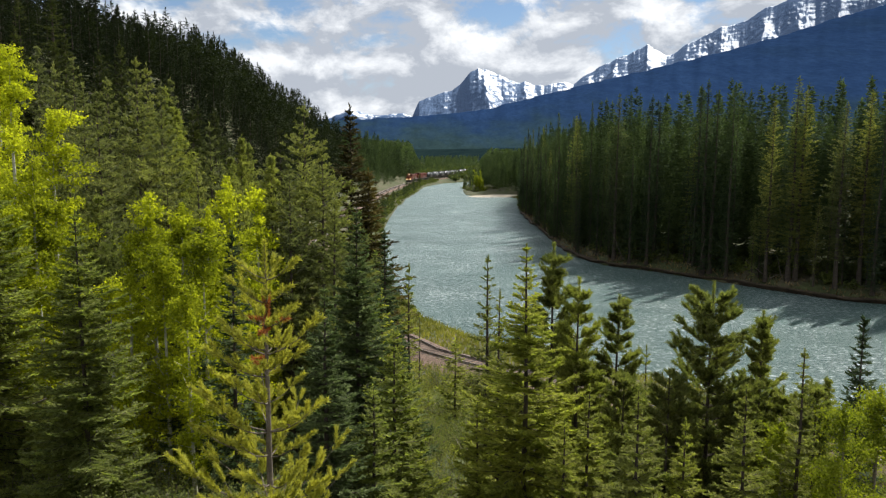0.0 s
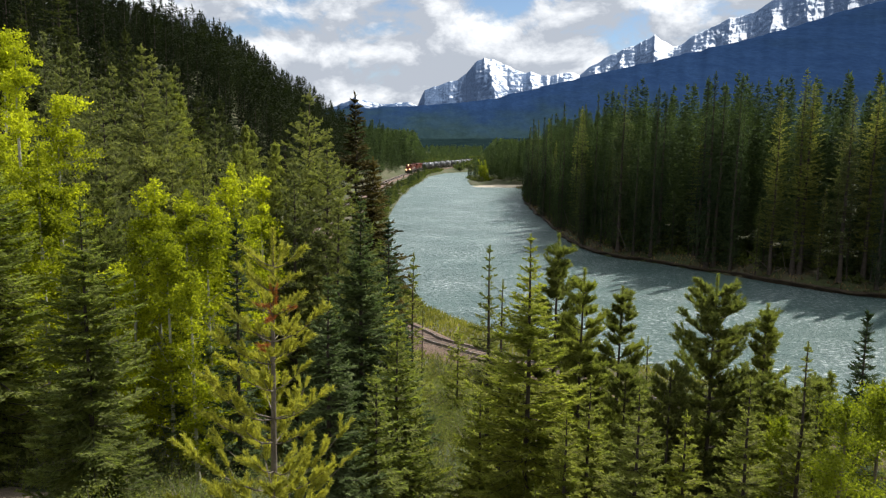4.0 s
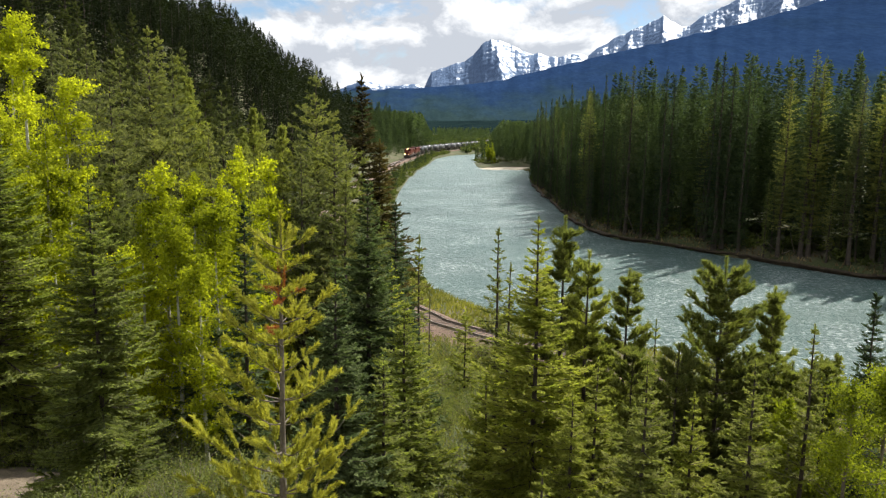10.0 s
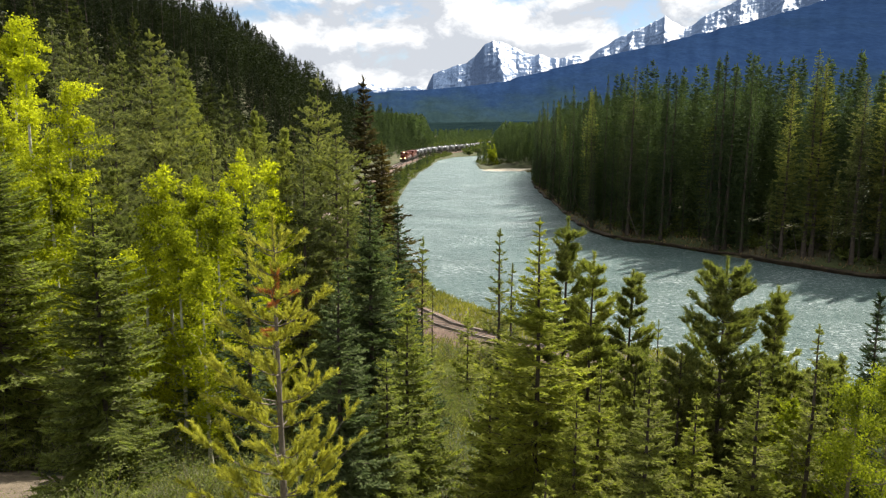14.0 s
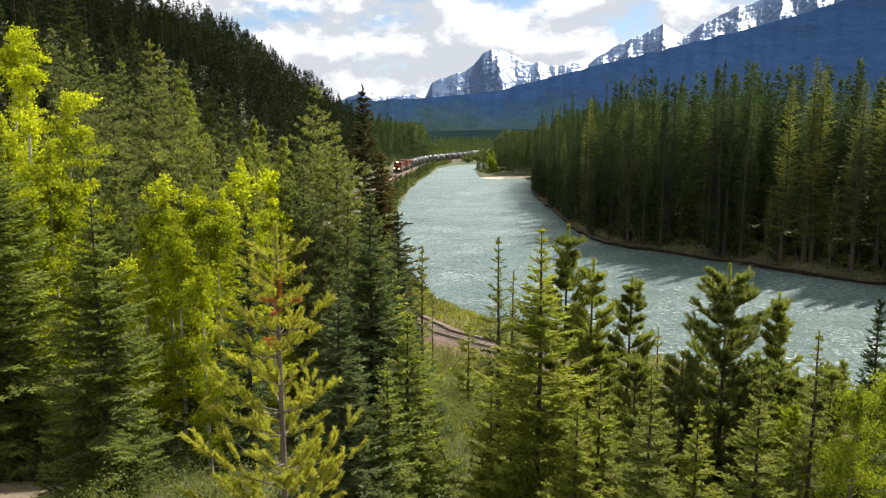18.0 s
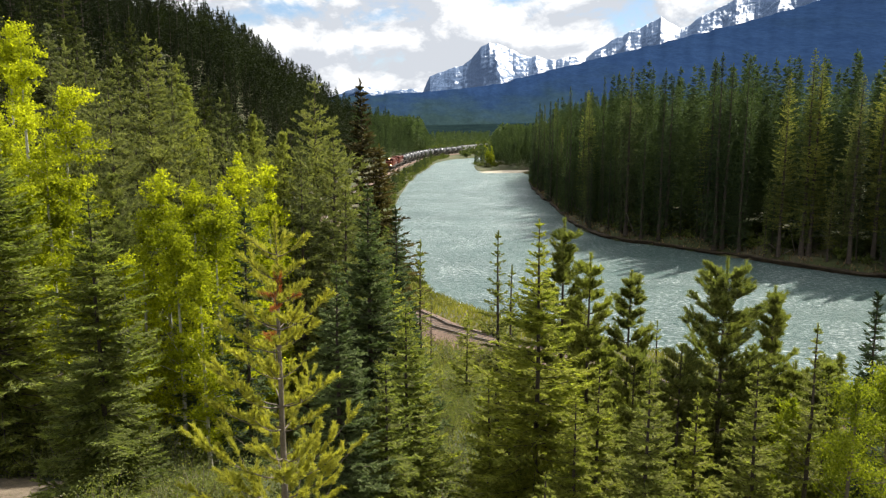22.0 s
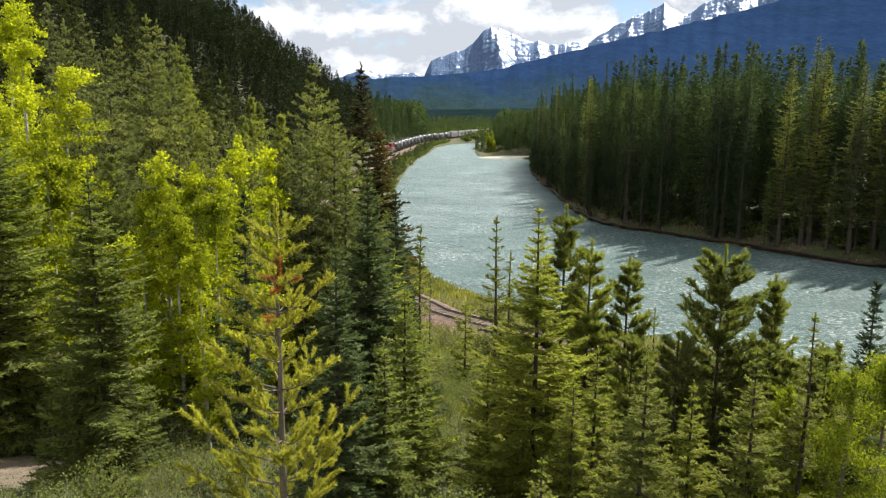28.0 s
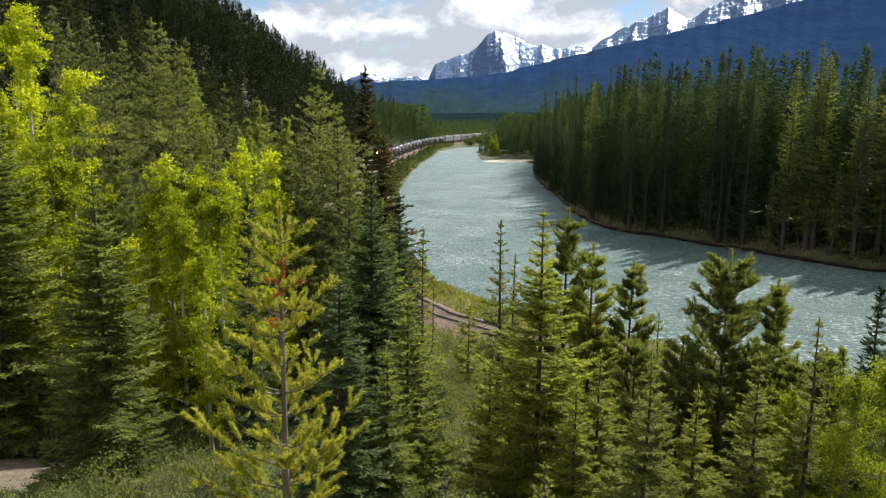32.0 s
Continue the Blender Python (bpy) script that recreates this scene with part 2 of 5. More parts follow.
def trunk_of(h, r, rng, lean=0.012, k=8, cuts=10):
    """A tapered, slightly crooked stem, and the function that gives its axis at a height."""
    zs = np.linspace(0, 1, cuts + 1)
    wob = np.cumsum(rng.normal(size=(cuts + 1, 2)) * lean * h / cuts, 0)
    wob -= wob[0]
    pts = np.column_stack([wob, zs * h])
    rad = r * (1 - zs) ** 0.85 + 0.006
    rad[0] *= 1.35
    ang = np.arange(k) * 2 * np.pi / k
    ring = np.column_stack([np.cos(ang), np.sin(ang), np.zeros(k)])
    v = (pts[:, None] + ring[None] * rad[:, None, None]).reshape(-1, 3)
    i = np.arange(k)
    f = np.concatenate([np.stack([j * k + i, j * k + (i + 1) % k, (j + 1) * k + (i + 1) % k, (j + 1) * k + i], 1) for j in range(cuts)])
    return (v, f), lambda z: np.column_stack([np.interp(z, pts[:, 2], pts[:, 0]), np.interp(z, pts[:, 2], pts[:, 1]), z])


def conifer(seed, h, r, gap=0.28, per=6, twig=0.16, needles=8, nl=0.10, nw=0.018, form=0.85, bare=0.06, rise=0.5, droop=0.35, ragged=0.25, tuft=0.0, spire=0.25, stick=1.0, brush=0.0, tlen=0.36, layer=0.22, lie=0.65, body=0.55):
    """Stem with limbs, and a crown of needles on twigs on whorled branches. tuft: the bare inner share of each branch.
    Returns the two meshes' arrays (quads, triangles)."""
    rng = np.random.default_rng(seed)
    stem, axis = trunk_of(h, 0.0085 * h + 0.01, rng)
    zs, az, u = [], [], []
    z = h * bare
    while z < h * 0.985:
        f = z / h
        k = max(3, int(round(per * (1 - 0.35 * f))))
        a0 = rng.uniform(0, 6.3)
        for i in range(k):
            if rng.random() < 0.1 + ragged * 0.3:
                continue
            zs.append(z + rng.uniform(-layer, layer) * gap)
            az.append(a0 + i * 6.283 / k + rng.uniform(-0.35, 0.35))
        z += gap * (1.15 - 0.55 * f)
    zs, az = np.clip(np.array(zs), 0.02 * h, 0.99 * h), np.array(az)
    u = zs / h
    lump = 1 + ragged * np.sin(az * 2 + seed) * np.sin(u * 9 + seed * 1.7)
    L = r * (np.clip((1 - u) / (1 - bare), 0, 1) ** form) * lump * rng.uniform(1 - ragged, 1 + ragged * 0.6, len(u)) + spire * 0.25 * r * 0.3 + 0.05
    L *= np.where(u < bare + 0.08, 0.75, 1) * np.interp(u, [0.72, 1.0], [1, 0.40])
    th = -droop + (rise + droop) * u ** 1.3 + rng.normal(size=len(u)) * 0.1
    out = np.column_stack([np.cos(az), np.sin(az), np.zeros(len(az))])
    side = np.column_stack([-np.sin(az), np.cos(az), np.zeros(len(az))])
    root = axis(zs)

    def along(s, i):
        """Point at the share s of branch i: sags, then lifts at its end."""
        s = np.asarray(s)[:, None]
        return root[i] + out[i] * (L[i] * np.cos(th[i]))[:, None] * s + np.array([0, 0, 1.0]) * (L[i][:, None] * (np.sin(th[i])[:, None] * s + 0.22 * s ** 3 * (1 - u[i])[:, None]))

    cuts = 3
    idx = np.repeat(np.arange(len(u)), cuts)
    s0 = np.tile(np.arange(cuts) / cuts, len(u))
    br = (0.010 + 0.014 * L) * stick
    limbs = prisms(along(s0, idx), along(s0 + 1 / cuts, idx), (br[idx] * (1 - s0)), (br[idx] * (1 - s0 - 1 / cuts) + 0.003), 3)
    # twigs to both sides, and the branch's own tip
    ti, ts_, tside = [], [], []
    for i in range(len(u)):
        n = max(1 if needles == 1 else 2, int(L[i] * (1 - tuft) / twig) + 1)
        s = (np.linspace(max(tuft, 0.08), 0.99, n) if n > 1 else np.array([0.45])) + rng.uniform(-0.03, 0.03, n)
        for sg in (-1, 1):
            ti += [i] * n
            ts_ += list(s)
            tside += [sg] * n
        ti.append(i), ts_.append(0.9), tside.append(0)
    ti, ts_, tside = np.array(ti), np.clip(np.array(ts_), 0.02, 0.98), np.array(tside)
    at = along(ts_, ti)
    fwd = unit(along(np.clip(ts_ + 0.05, 0, 1.1), ti) - at)
    tl = np.where(tside == 0, 0.14 * L[ti] + nl, (tlen * L[ti] * (1.12 - ts_) + nl * 0.6)) * rng.uniform(0.7, 1.2, len(ti))
    tl = np.minimum(tl, 9 * nl) * np.interp(u[ti], [0.75, 1], [1, 0.6])
    way = unit(fwd * np.where(tside == 0, 1, 0.75)[:, None] + side[ti] * (tside * rng.uniform(0.5, 0.95, len(ti)))[:, None] + rng.normal(size=(len(ti), 3)) * 0.14 + np.array([0, 0, 0.45 * brush - 0.06]))
    # needles along each twig
    k = np.maximum(1 if needles == 1 else 3, (needles * (0.4 + tl / (3.2 * nl))).astype(int))
    ni = np.repeat(np.arange(len(ti)), k)
    w = rng.uniform(0, 1, len(ni))
    nb = at[ni] + way[ni] * (tl[ni] * w)[:, None]
    spread = unit(np.cross(way[ni], rng.normal(size=(len(ni), 3))))
    if brush == 0:      # flat sprays
        spread[:, 2] *= 0.35
    nd = unit(way[ni] * (0.8 - 0.2 * brush) + spread * rng.uniform(0.45, 1.0, len(ni))[:, None])
    lying = lie if brush == 0 else 0.0
    crown = blades(nb, nd, nl * np.interp(u[ti][ni], [0.75, 1], [1, 0.5]) * rng.uniform(0.7, 1.25, len(ni)), nw * rng.uniform(0.7, 1.3, len(ni)), rng, lying)
    if needles > 1 and brush < 0.9:      # the body of each spray
        crown = joined([crown, blades(at - way * 0.1 * tl[:, None], way, tl * 1.25, nl * body * rng.uniform(0.7, 1.3, len(ti)), rng, lying)])
    # leader
    top = axis(np.full(12, h * 0.99)) + np.column_stack([np.zeros(12), np.zeros(12), np.linspace(-0.12, 0.03, 12) * 1.5 * nl / 0.1])
    cl = blades(top, unit(rng.normal(size=(12, 3)) * 0.5 + [0, 0, 1.2]), np.full(12, nl), np.full(12, nw), rng)
    return stem, joined([crown, cl]), limbs


def broadleaf(seed, h, r, n=3500, leaf=0.09, limbs=46, low=0.12, narrow=0.8):
    """A slender young tree: stem, rising limbs and small leaves in separate clumps along the outer limbs."""
    rng = np.random.default_rng(seed)
    stem, axis = trunk_of(h, 0.009 * h + 0.012, rng, 0.02)
    u = np.sort(rng.uniform(low, 0.97, limbs))
    az = rng.uniform(0, 6.283, limbs)
    L = r * 1.25 * np.clip((u - low) / 0.15, 0.4, 1) * np.clip(1.05 - u, 0, 1) ** 0.6 * rng.uniform(0.5, 1.25, limbs) + 0.12 * r
    d = unit(np.column_stack([np.cos(az), np.sin(az), rng.uniform(0.25, 1.1, limbs) * narrow]))
    a = axis(u * h)
    b = a + d * (L * 1.15)[:, None]
    wood = prisms(a, b, 0.006 + 0.01 * L, np.full(limbs, 0.004), 3)
    # clumps: flattened heaps of leaves round the side twigs
    per = 6
    ci = np.repeat(np.arange(limbs), per)
    cs = np.clip(np.tile(np.linspace(0.32, 1.0, per), limbs) + rng.uniform(-0.1, 0.1, limbs * per), 0.2, 1.08)
    mid = a[ci] + d[ci] * (L[ci] * 1.15 * cs)[:, None] + rng.normal(size=(limbs * per, 3)) * 0.13 * r
    size = (0.055 + 0.11 * rng.random(limbs * per) ** 2) * (0.5 + 0.6 * np.minimum(r, 1.4))
    w = size ** 2
    k = rng.choice(limbs * per, n, p=w / w.sum())
    at = mid[k] + rng.normal(size=(n, 3)) * [1.0, 1.0, 0.6] * size[k][:, None]
    top = axis(rng.uniform(0.82, 1.0, n // 20) * h) + rng.normal(size=(n // 20, 3)) * 0.07 * r
    return stem, leaves(np.concatenate([at, top]), leaf, rng), wood


def candle_pine(seed, h, r, gap=0.34, per=5, shoots=7, tail=0.24, needles=90, nl=0.05, nw=0.006, bare=0.05, thick=1.0):
    """A young lodgepole pine: upcurved branches in whorls, bare near the stem, each ending in brushes of needles."""
    rng = np.random.default_rng(seed)
    stem, axis = trunk_of(h, 0.0075 * h + 0.012, rng, 0.008)
    zs, az = [], []
    z = h * bare
    while z < h * 0.955:
        for i in range(per):
            if rng.random() > 0.12:
                zs.append(z + rng.uniform(-0.12, 0.12) * gap)
                az.append(i * 6.283 / per + rng.uniform(-0.5, 0.5) + 2.4 * len(zs))
        z += gap * (1.1 - 0.3 * z / h) * rng.uniform(0.85, 1.15)
    zs, az = np.array(zs), np.array(az)
    u = zs / h
    L = r * np.clip(1.02 - u, 0, 1) ** 0.80 * rng.uniform(0.42, 1.15, len(u)) + 0.06 * r + 0.04
    out = np.column_stack([np.cos(az), np.sin(az), 0 * az])
    side = np.column_stack([-np.sin(az), np.cos(az), 0 * az])
    root = axis(zs)

    def along(s, i):
        s = np.asarray(s)[:, None]
        return root[i] + out[i] * L[i][:, None] * s * 0.93 + np.array([0, 0, 1.0]) * L[i][:, None] * (0.12 * s + (0.36 + 0.10 * u[i])[:, None] * s ** 2)

    cuts = 4
    idx = np.repeat(np.arange(len(u)), cuts)
    s0 = np.tile(np.arange(cuts) / cuts, len(u))
    br = (0.006 + 0.009 * L) * thick
    wood = [prisms(along(s0, idx), along(s0 + 1 / cuts, idx), br[idx] * (1 - 0.8 * s0), br[idx] * (1 - 0.8 * s0 - 0.8 / cuts), 4)]
    # the brushes
    n = np.maximum(2, np.round(shoots * np.clip(L / r, 0.25, 1) * 1.15).astype(int))
    bi = np.repeat(np.arange(len(u)), n)
    bs = np.clip(1 - rng.random(len(bi)) ** 1.2 * 0.78, 0.2, 1.0)
    bs[np.cumsum(n) - 1] = 1.0
    base = along(bs, bi)
    way = unit(out[bi] * rng.uniform(0.2, 0.9, (len(bi), 1)) + side[bi] * rng.normal(size=(len(bi), 1)) * 0.6 + np.array([0, 0, 1.0]) * rng.uniform(0.45, 1.2, (len(bi), 1)))
    way[bs == 1.0] = unit(out[bi[bs == 1.0]] * 0.7 + [0, 0, 0.6])
    long = tail * rng.uniform(0.6, 1.2, len(bi)) * np.clip(0.45 + 0.6 * L[bi] / r, 0.5, 1.05)
    wood.append(prisms(base, base + way * long[:, None], np.full(len(bi), 0.004 * thick), np.full(len(bi), 0.002 * thick), 3))
    m = np.maximum(8, (needles * long / tail).astype(int))
    ni = np.repeat(np.arange(len(bi)), m)
    # the leader carries needles too
    nlead = int(needles * 5)
    f = rng.uniform(0.10, 1.0, len(ni)) ** 0.85
    nb = base[ni] + way[ni] * (long[ni] * f)[:, None]
    spread = unit(np.cross(way[ni], rng.normal(size=(len(ni), 3))))
    nd = unit(way[ni] * rng.uniform(0.55, 1.1, (len(ni), 1)) + spread * 0.75)
    lz = h - rng.random(nlead) * 3.2 * tail
    la = rng.uniform(0, 6.283, nlead)
    nb = np.concatenate([nb, axis(lz)])
    nd = np.concatenate([nd, unit(np.column_stack([np.cos(la), np.sin(la), np.full(nlead, 1.0)]))])
    crown = blades(nb, nd, nl * rng.uniform(0.75, 1.2, len(nb)), nw * rng.uniform(0.8, 1.3, len(nb)), rng)
    return stem, crown, joined(wood)


def bush_arrays(seed, r, n, leaf):
    """A low rounded bush: many leaves round a few dozen twigs."""
    rng = np.random.default_rng(seed)
    k = 30
    d = unit(np.column_stack([rng.normal(size=(k, 2)), rng.uniform(0.5, 2.0, k)]))
    L = r * rng.uniform(0.7, 1.2, k)
    a = np.column_stack([rng.normal(size=(k, 2)) * 0.12 * r, np.zeros(k)])
    b = a + d * L[:, None]
    i = rng.integers(0, k, n)
    s = rng.uniform(0.25, 1.05, n) ** 0.7
    at = a[i] + (b - a)[i] * s[:, None] + rng.normal(size=(n, 3)) * 0.12 * r
    at[:, 2] = np.abs(at[:, 2])
    return prisms(a, b, np.full(k, 0.012 * r + 0.004), np.full(k, 0.003), 3), leaves(at, leaf, rng)


def tree(name, label, category, arrays, bark, crown_mat, at, turn=0.0, group=""):
    """A tree as a thing: an Empty at its foot with its trunk and its crown."""
    (tv, tf), (cv, cf), (lv, lf) = arrays
    root = tagged(new(name), label, category, group)
    part_mesh("trunk", mesh_of("trunk", tv, tf, bark, smooth=True), root)
    part_mesh("crown", mesh_of("crown", cv, cf, crown_mat), root)
    tagged(part_mesh("branchwork", mesh_of("branchwork", lv, lf, bark), root), kind="stuff")
    root.matrix_basis = pose(*at, 0, 0, turn)
    return root


# ---- the lie of the land ----
LEFT_BANK = [(240, -90), (150, -25), (95, 12), (52, 39), (26, 57), (3.8, 78), (-0.5, 86), (-6, 112), (-10, 165), (-12, 226), (-9.5, 315), (-6, 362), (-3, 425), (6, 470), (30, 505), (90, 540)]
RIGHT_BANK = [(420, -60), (200, 30), (130, 62), (85, 86), (57, 102), (45, 117), (38.5, 126), (31, 134), (27.6, 147), (27, 160), (28, 186), (28.5, 226), (31, 271), (38, 322), (33, 336), (17, 343), (15.5, 360), (17, 400), (19, 440), (28, 470), (50, 490), (95, 505)]
TRACK = [(190, -95), (110, -25), (52, 21), (18, 51), (2.4, 65), (-1.2, 70), (-10, 88), (-19, 125), (-24, 190), (-23.5, 250), (-21, 318), (-16.5, 380), (-10.5, 437), (-2.5, 472), (6.5, 503), (25, 565), (45, 625), (80, 725), (130, 850), (205, 1010)]


def smooth_line(pts, step):
    """A Catmull-Rom line through the points, at even steps."""
    p = np.array([pts[0], *pts, pts[-1]], float)
    p[0], p[-1] = 2 * p[1] - p[2], 2 * p[-2] - p[-3]
    res = []
    for i in range(1, len(p) - 2):
        t = np.linspace(0, 1, 24, endpoint=False)[:, None]
        a, b, c, d = p[i - 1:i + 3]
        res.append(0.5 * (2 * b + (c - a) * t + (2 * a - 5 * b + 4 * c - d) * t ** 2 + (3 * b - a - 3 * c + d) * t ** 3))
    q = np.concatenate(res + [p[-2:-1]])
    s = np.concatenate([[0], np.cumsum(np.linalg.norm(np.diff(q, axis=0), axis=1))])
    g = np.arange(0, s[-1], step)
    return np.column_stack([np.interp(g, s, q[:, 0]), np.interp(g, s, q[:, 1])]), g


RAIL_Z = 2.3
TRACK_LINE, TRACK_S = smooth_line(TRACK, 1.0)


def off_line(x, y, line):
    """Signed distance from a line: positive to its left, seen along it."""
    line = np.asarray(line, float)
    p = np.stack([x, y], -1)
    best, sign = np.full(np.shape(x), 1e9), np.ones(np.shape(x))
    for a, b in zip(line[:-1], line[1:]):
        e = b - a
        t = np.clip(((p - a) @ e) / (e @ e), 0, 1)
        v = p - (a + t[..., None] * e)
        dd = np.hypot(v[..., 0], v[..., 1])
        cr = e[0] * (p[..., 1] - a[1]) - e[1] * (p[..., 0] - a[0])
        near = dd < best - 1e-9
        best, sign = np.where(near, dd, best), np.where(near, np.where(cr >= 0, 1.0, -1.0), sign)
    return best * sign


def waves(x, y, s):
    """Gentle unevenness from a few crossed sines."""
    return (np.sin(x / s + 1.3 * np.sin(y / (1.7 * s))) + np.sin(y / (0.8 * s) + 1.1 * np.sin(x / (1.3 * s) + 2)) + np.sin((x + y) / (0.53 * s) + 0.7)) / 3


def ease(a, b, v):
    t = np.clip((v - a) / (b - a), 0, 1)
    return t * t * (3 - 2 * t)


def ground_z(x, y):
    x, y = np.asarray(x, float), np.asarray(y, float)
    dl = off_line(x, y, LEFT_BANK)          # land side positive
    dr = -off_line(x, y, RIGHT_BANK)
    near = np.interp(dl, [-3, 0, 1.5, 5, 8, 14, 20, 30, 40, 46, 50, 54, 58, 61, 75, 120, 400], [-1.6, 0, 0.7, 1.5, 1.85, 1.85, 2.6, 5, 8.2, 10.6, 12.4, 14.4, 16.8, 18.3, 18.4, 40, 160])
    far = np.interp(dl, [-3, 0, 1.5, 5, 8, 14, 20, 30, 45, 70, 120, 400], [-1.6, 0, 0.7, 1.5, 1.85, 1.85, 4.0, 10.5, 23, 38, 62, 190])
    fade = np.interp(y, [60, 150, 250, 330, 420, 600, 2000], [1, 1.15, 1.28, 1.0, 0.42, 0.08, 0.03])
    far = np.where(dl > 14, 1.85 + (far - 1.85) * fade, far)
    near = np.minimum(near, np.interp(y, [-4, 0.4, 2, 5, 8, 12, 16, 25, 40, 60], [18.4, 18.3, 17.1, 15.6, 14.2, 12.6, 11.2, 8.6, 5.2, 4.0]))
    k = ease(45, 105, y + 0.25 * np.clip(-x, 0, 200))
    left = near * (1 - k) + far * k + np.where(dl > 16, waves(x, y, 9.0) * 0.5, 0)
    right = np.interp(dr, [-3, 0, 1.2, 3, 8, 60, 400, 2000], [-1.6, 0, 0.9, 1.5, 2.0, 3.0, 14, 60]) + np.where(dr > 2, waves(x, y, 6.0) * 0.22, 0)
    bar = np.where((y > 325) & (y < 460), np.minimum(right, 0.25 + 0.05 * np.clip(dr, 0, 14) + 0.15 * np.clip(dr - 14, 0, 20)), right)
    bed = np.abs(off_line(x, y, TRACK_LINE[::12]))
    left = left + (1.62 - left) * (1 - ease(4.5, 13, bed)) * (bed < 13)
    floor_ = np.interp(x / np.maximum(y, 1), [-0.10, -0.015], [70, 2.3]) + np.interp(y, [420, 500], [70, 0])   # flat valley floor beyond the bend
    crest = 20 + np.hypot(x, y) * np.interp(x / np.maximum(y, 1), [-0.70, -0.479, -0.374, -0.298, -0.244, -0.176, -0.1], [0.132, 0.109, 0.089, 0.077, 0.0577, 0.0437, 0.05])
    floor_ = np.minimum(floor_, np.where(y > 55, crest, 1e3))
    floor_ = np.where(y > 1400, 1e3, floor_)
    z = np.minimum(np.where(dl > dr, left, bar), floor_)
    return np.where((dl < 0) & (dr < 0), np.maximum(np.minimum(left, bar), -1.6), z)


M_EARTH = surface("forest_floor", [(0.30, (0.045, 0.056, 0.020)), (0.48, (0.068, 0.078, 0.028)), (0.62, (0.105, 0.088, 0.052)), (0.75, (0.055, 0.070, 0.022))], 0.22, 5.0, 0.95, 0.6, 0.12)


def grid_sheet(name, xs, ys, mat):
    X, Y = np.meshgrid(xs, ys)
    Z = ground_z(X, Y)
    n, m = X.shape
    i = np.arange(n * m).reshape(n, m)
    f = np.stack([i[:-1, :-1], i[:-1, 1:], i[1:, 1:], i[1:, :-1]], -1).reshape(-1, 4)
    return new(name, mesh_of(name, np.column_stack([X.ravel(), Y.ravel(), Z.ravel()]), f, mat, smooth=True))


def spaced(stops):
    return np.unique(np.concatenate([np.arange(a, b, s) for a, b, s in stops]))


ground = tagged(grid_sheet("ground", spaced([(-4600, -400, 140), (-400, -100, 10), (-100, 100, 1.6), (100, 400, 9), (400, 4600, 140)]),
                           spaced([(-600, -40, 40), (-40, 200, 1.6), (200, 520, 4), (520, 1200, 20), (1200, 4700, 140)]), M_EARTH),
                "grassy valley ground with brown earth and low plants", "ground", kind="structure")


def water_material():
    m, nt, p = shader("river_water")
    tc = nt.nodes.new("ShaderNodeTexCoord")
    a = node(nt, "TexNoise", Scale=0.05, Detail=4)
    nt.links.new(tc.outputs["Object"], a.inputs["Vector"])
    deep = ramp(nt, a.outputs[0], [(0.35, (0.054, 0.106, 0.093)), (0.65, (0.082, 0.142, 0.128))])
    mf = nt.nodes.new("ShaderNodeMapping")
    mf.inputs["Scale"].default_value, mf.inputs["Rotation"].default_value = (0.8, 1.0, 1.0), (0, 0, 0.5)
    nt.links.new(tc.outputs["Object"], mf.inputs[0])
    riffle = node(nt, "TexNoise", Scale=2.3, Detail=6, Roughness=0.66, Distortion=0.7)
    nt.links.new(mf.outputs[0], riffle.inputs["Vector"])
    reach = node(nt, "TexNoise", Scale=0.09, Detail=3, Distortion=0.6)
    nt.links.new(mf.outputs[0], reach.inputs["Vector"])
    broken = nt.nodes.new("ShaderNodeMath")
    broken.operation = "MULTIPLY_ADD"
    nt.links.new(reach.outputs[0], broken.inputs[0]), nt.links.new(riffle.outputs[0], broken.inputs[2])
    broken.inputs[1].default_value = 0.22
    # white flecks: riffle foam, and sun sparkle painted into the base colour
    foam_and_glint = ramp(nt, broken.outputs[0], [(0.645, (0, 0, 0)), (0.79, (1, 1, 1))])
    nt.links.new(mixed(nt, foam_and_glint, deep, (0.62, 0.66, 0.66)), p.inputs["Base Color"])
    p.inputs["Roughness"].default_value = 0.36
    p.inputs["IOR"].default_value = 1.36
    mp = nt.nodes.new("ShaderNodeMapping")
    mp.inputs["Scale"].default_value = (0.55, 1.25, 1.0)
    mp.inputs["Rotation"].default_value = (0, 0, 0.2)
    nt.links.new(tc.outputs["Object"], mp.inputs[0])
    w1 = node(nt, "TexNoise", Scale=0.8, Detail=8, Roughness=0.7, Distortion=0.8)
    w2 = node(nt, "TexNoise", Scale=0.22, Detail=4, Roughness=0.5)
    for w in (w1, w2):
        nt.links.new(mp.outputs[0], w.inputs["Vector"])
    b1 = node(nt, "Bump", Strength=1.0, Distance=0.45)
    b2 = node(nt, "Bump", Strength=1.0, Distance=0.6)
    nt.links.new(w1.outputs[0], b1.inputs["Height"]), nt.links.new(w2.outputs[0], b2.inputs["Height"])
    w3 = node(nt, "TexNoise", Scale=3.6, Detail=5, Roughness=0.6, Distortion=0.5)
    nt.links.new(mp.outputs[0], w3.inputs["Vector"])
    b3 = node(nt, "Bump", Strength=1.0, Distance=0.34)
    nt.links.new(w3.outputs[0], b3.inputs["Height"])
    nt.links.new(b2.outputs[0], b1.inputs["Normal"]), nt.links.new(b1.outputs[0], b3.inputs["Normal"]), nt.links.new(b3.outputs[0], p.inputs["Normal"])
    return m


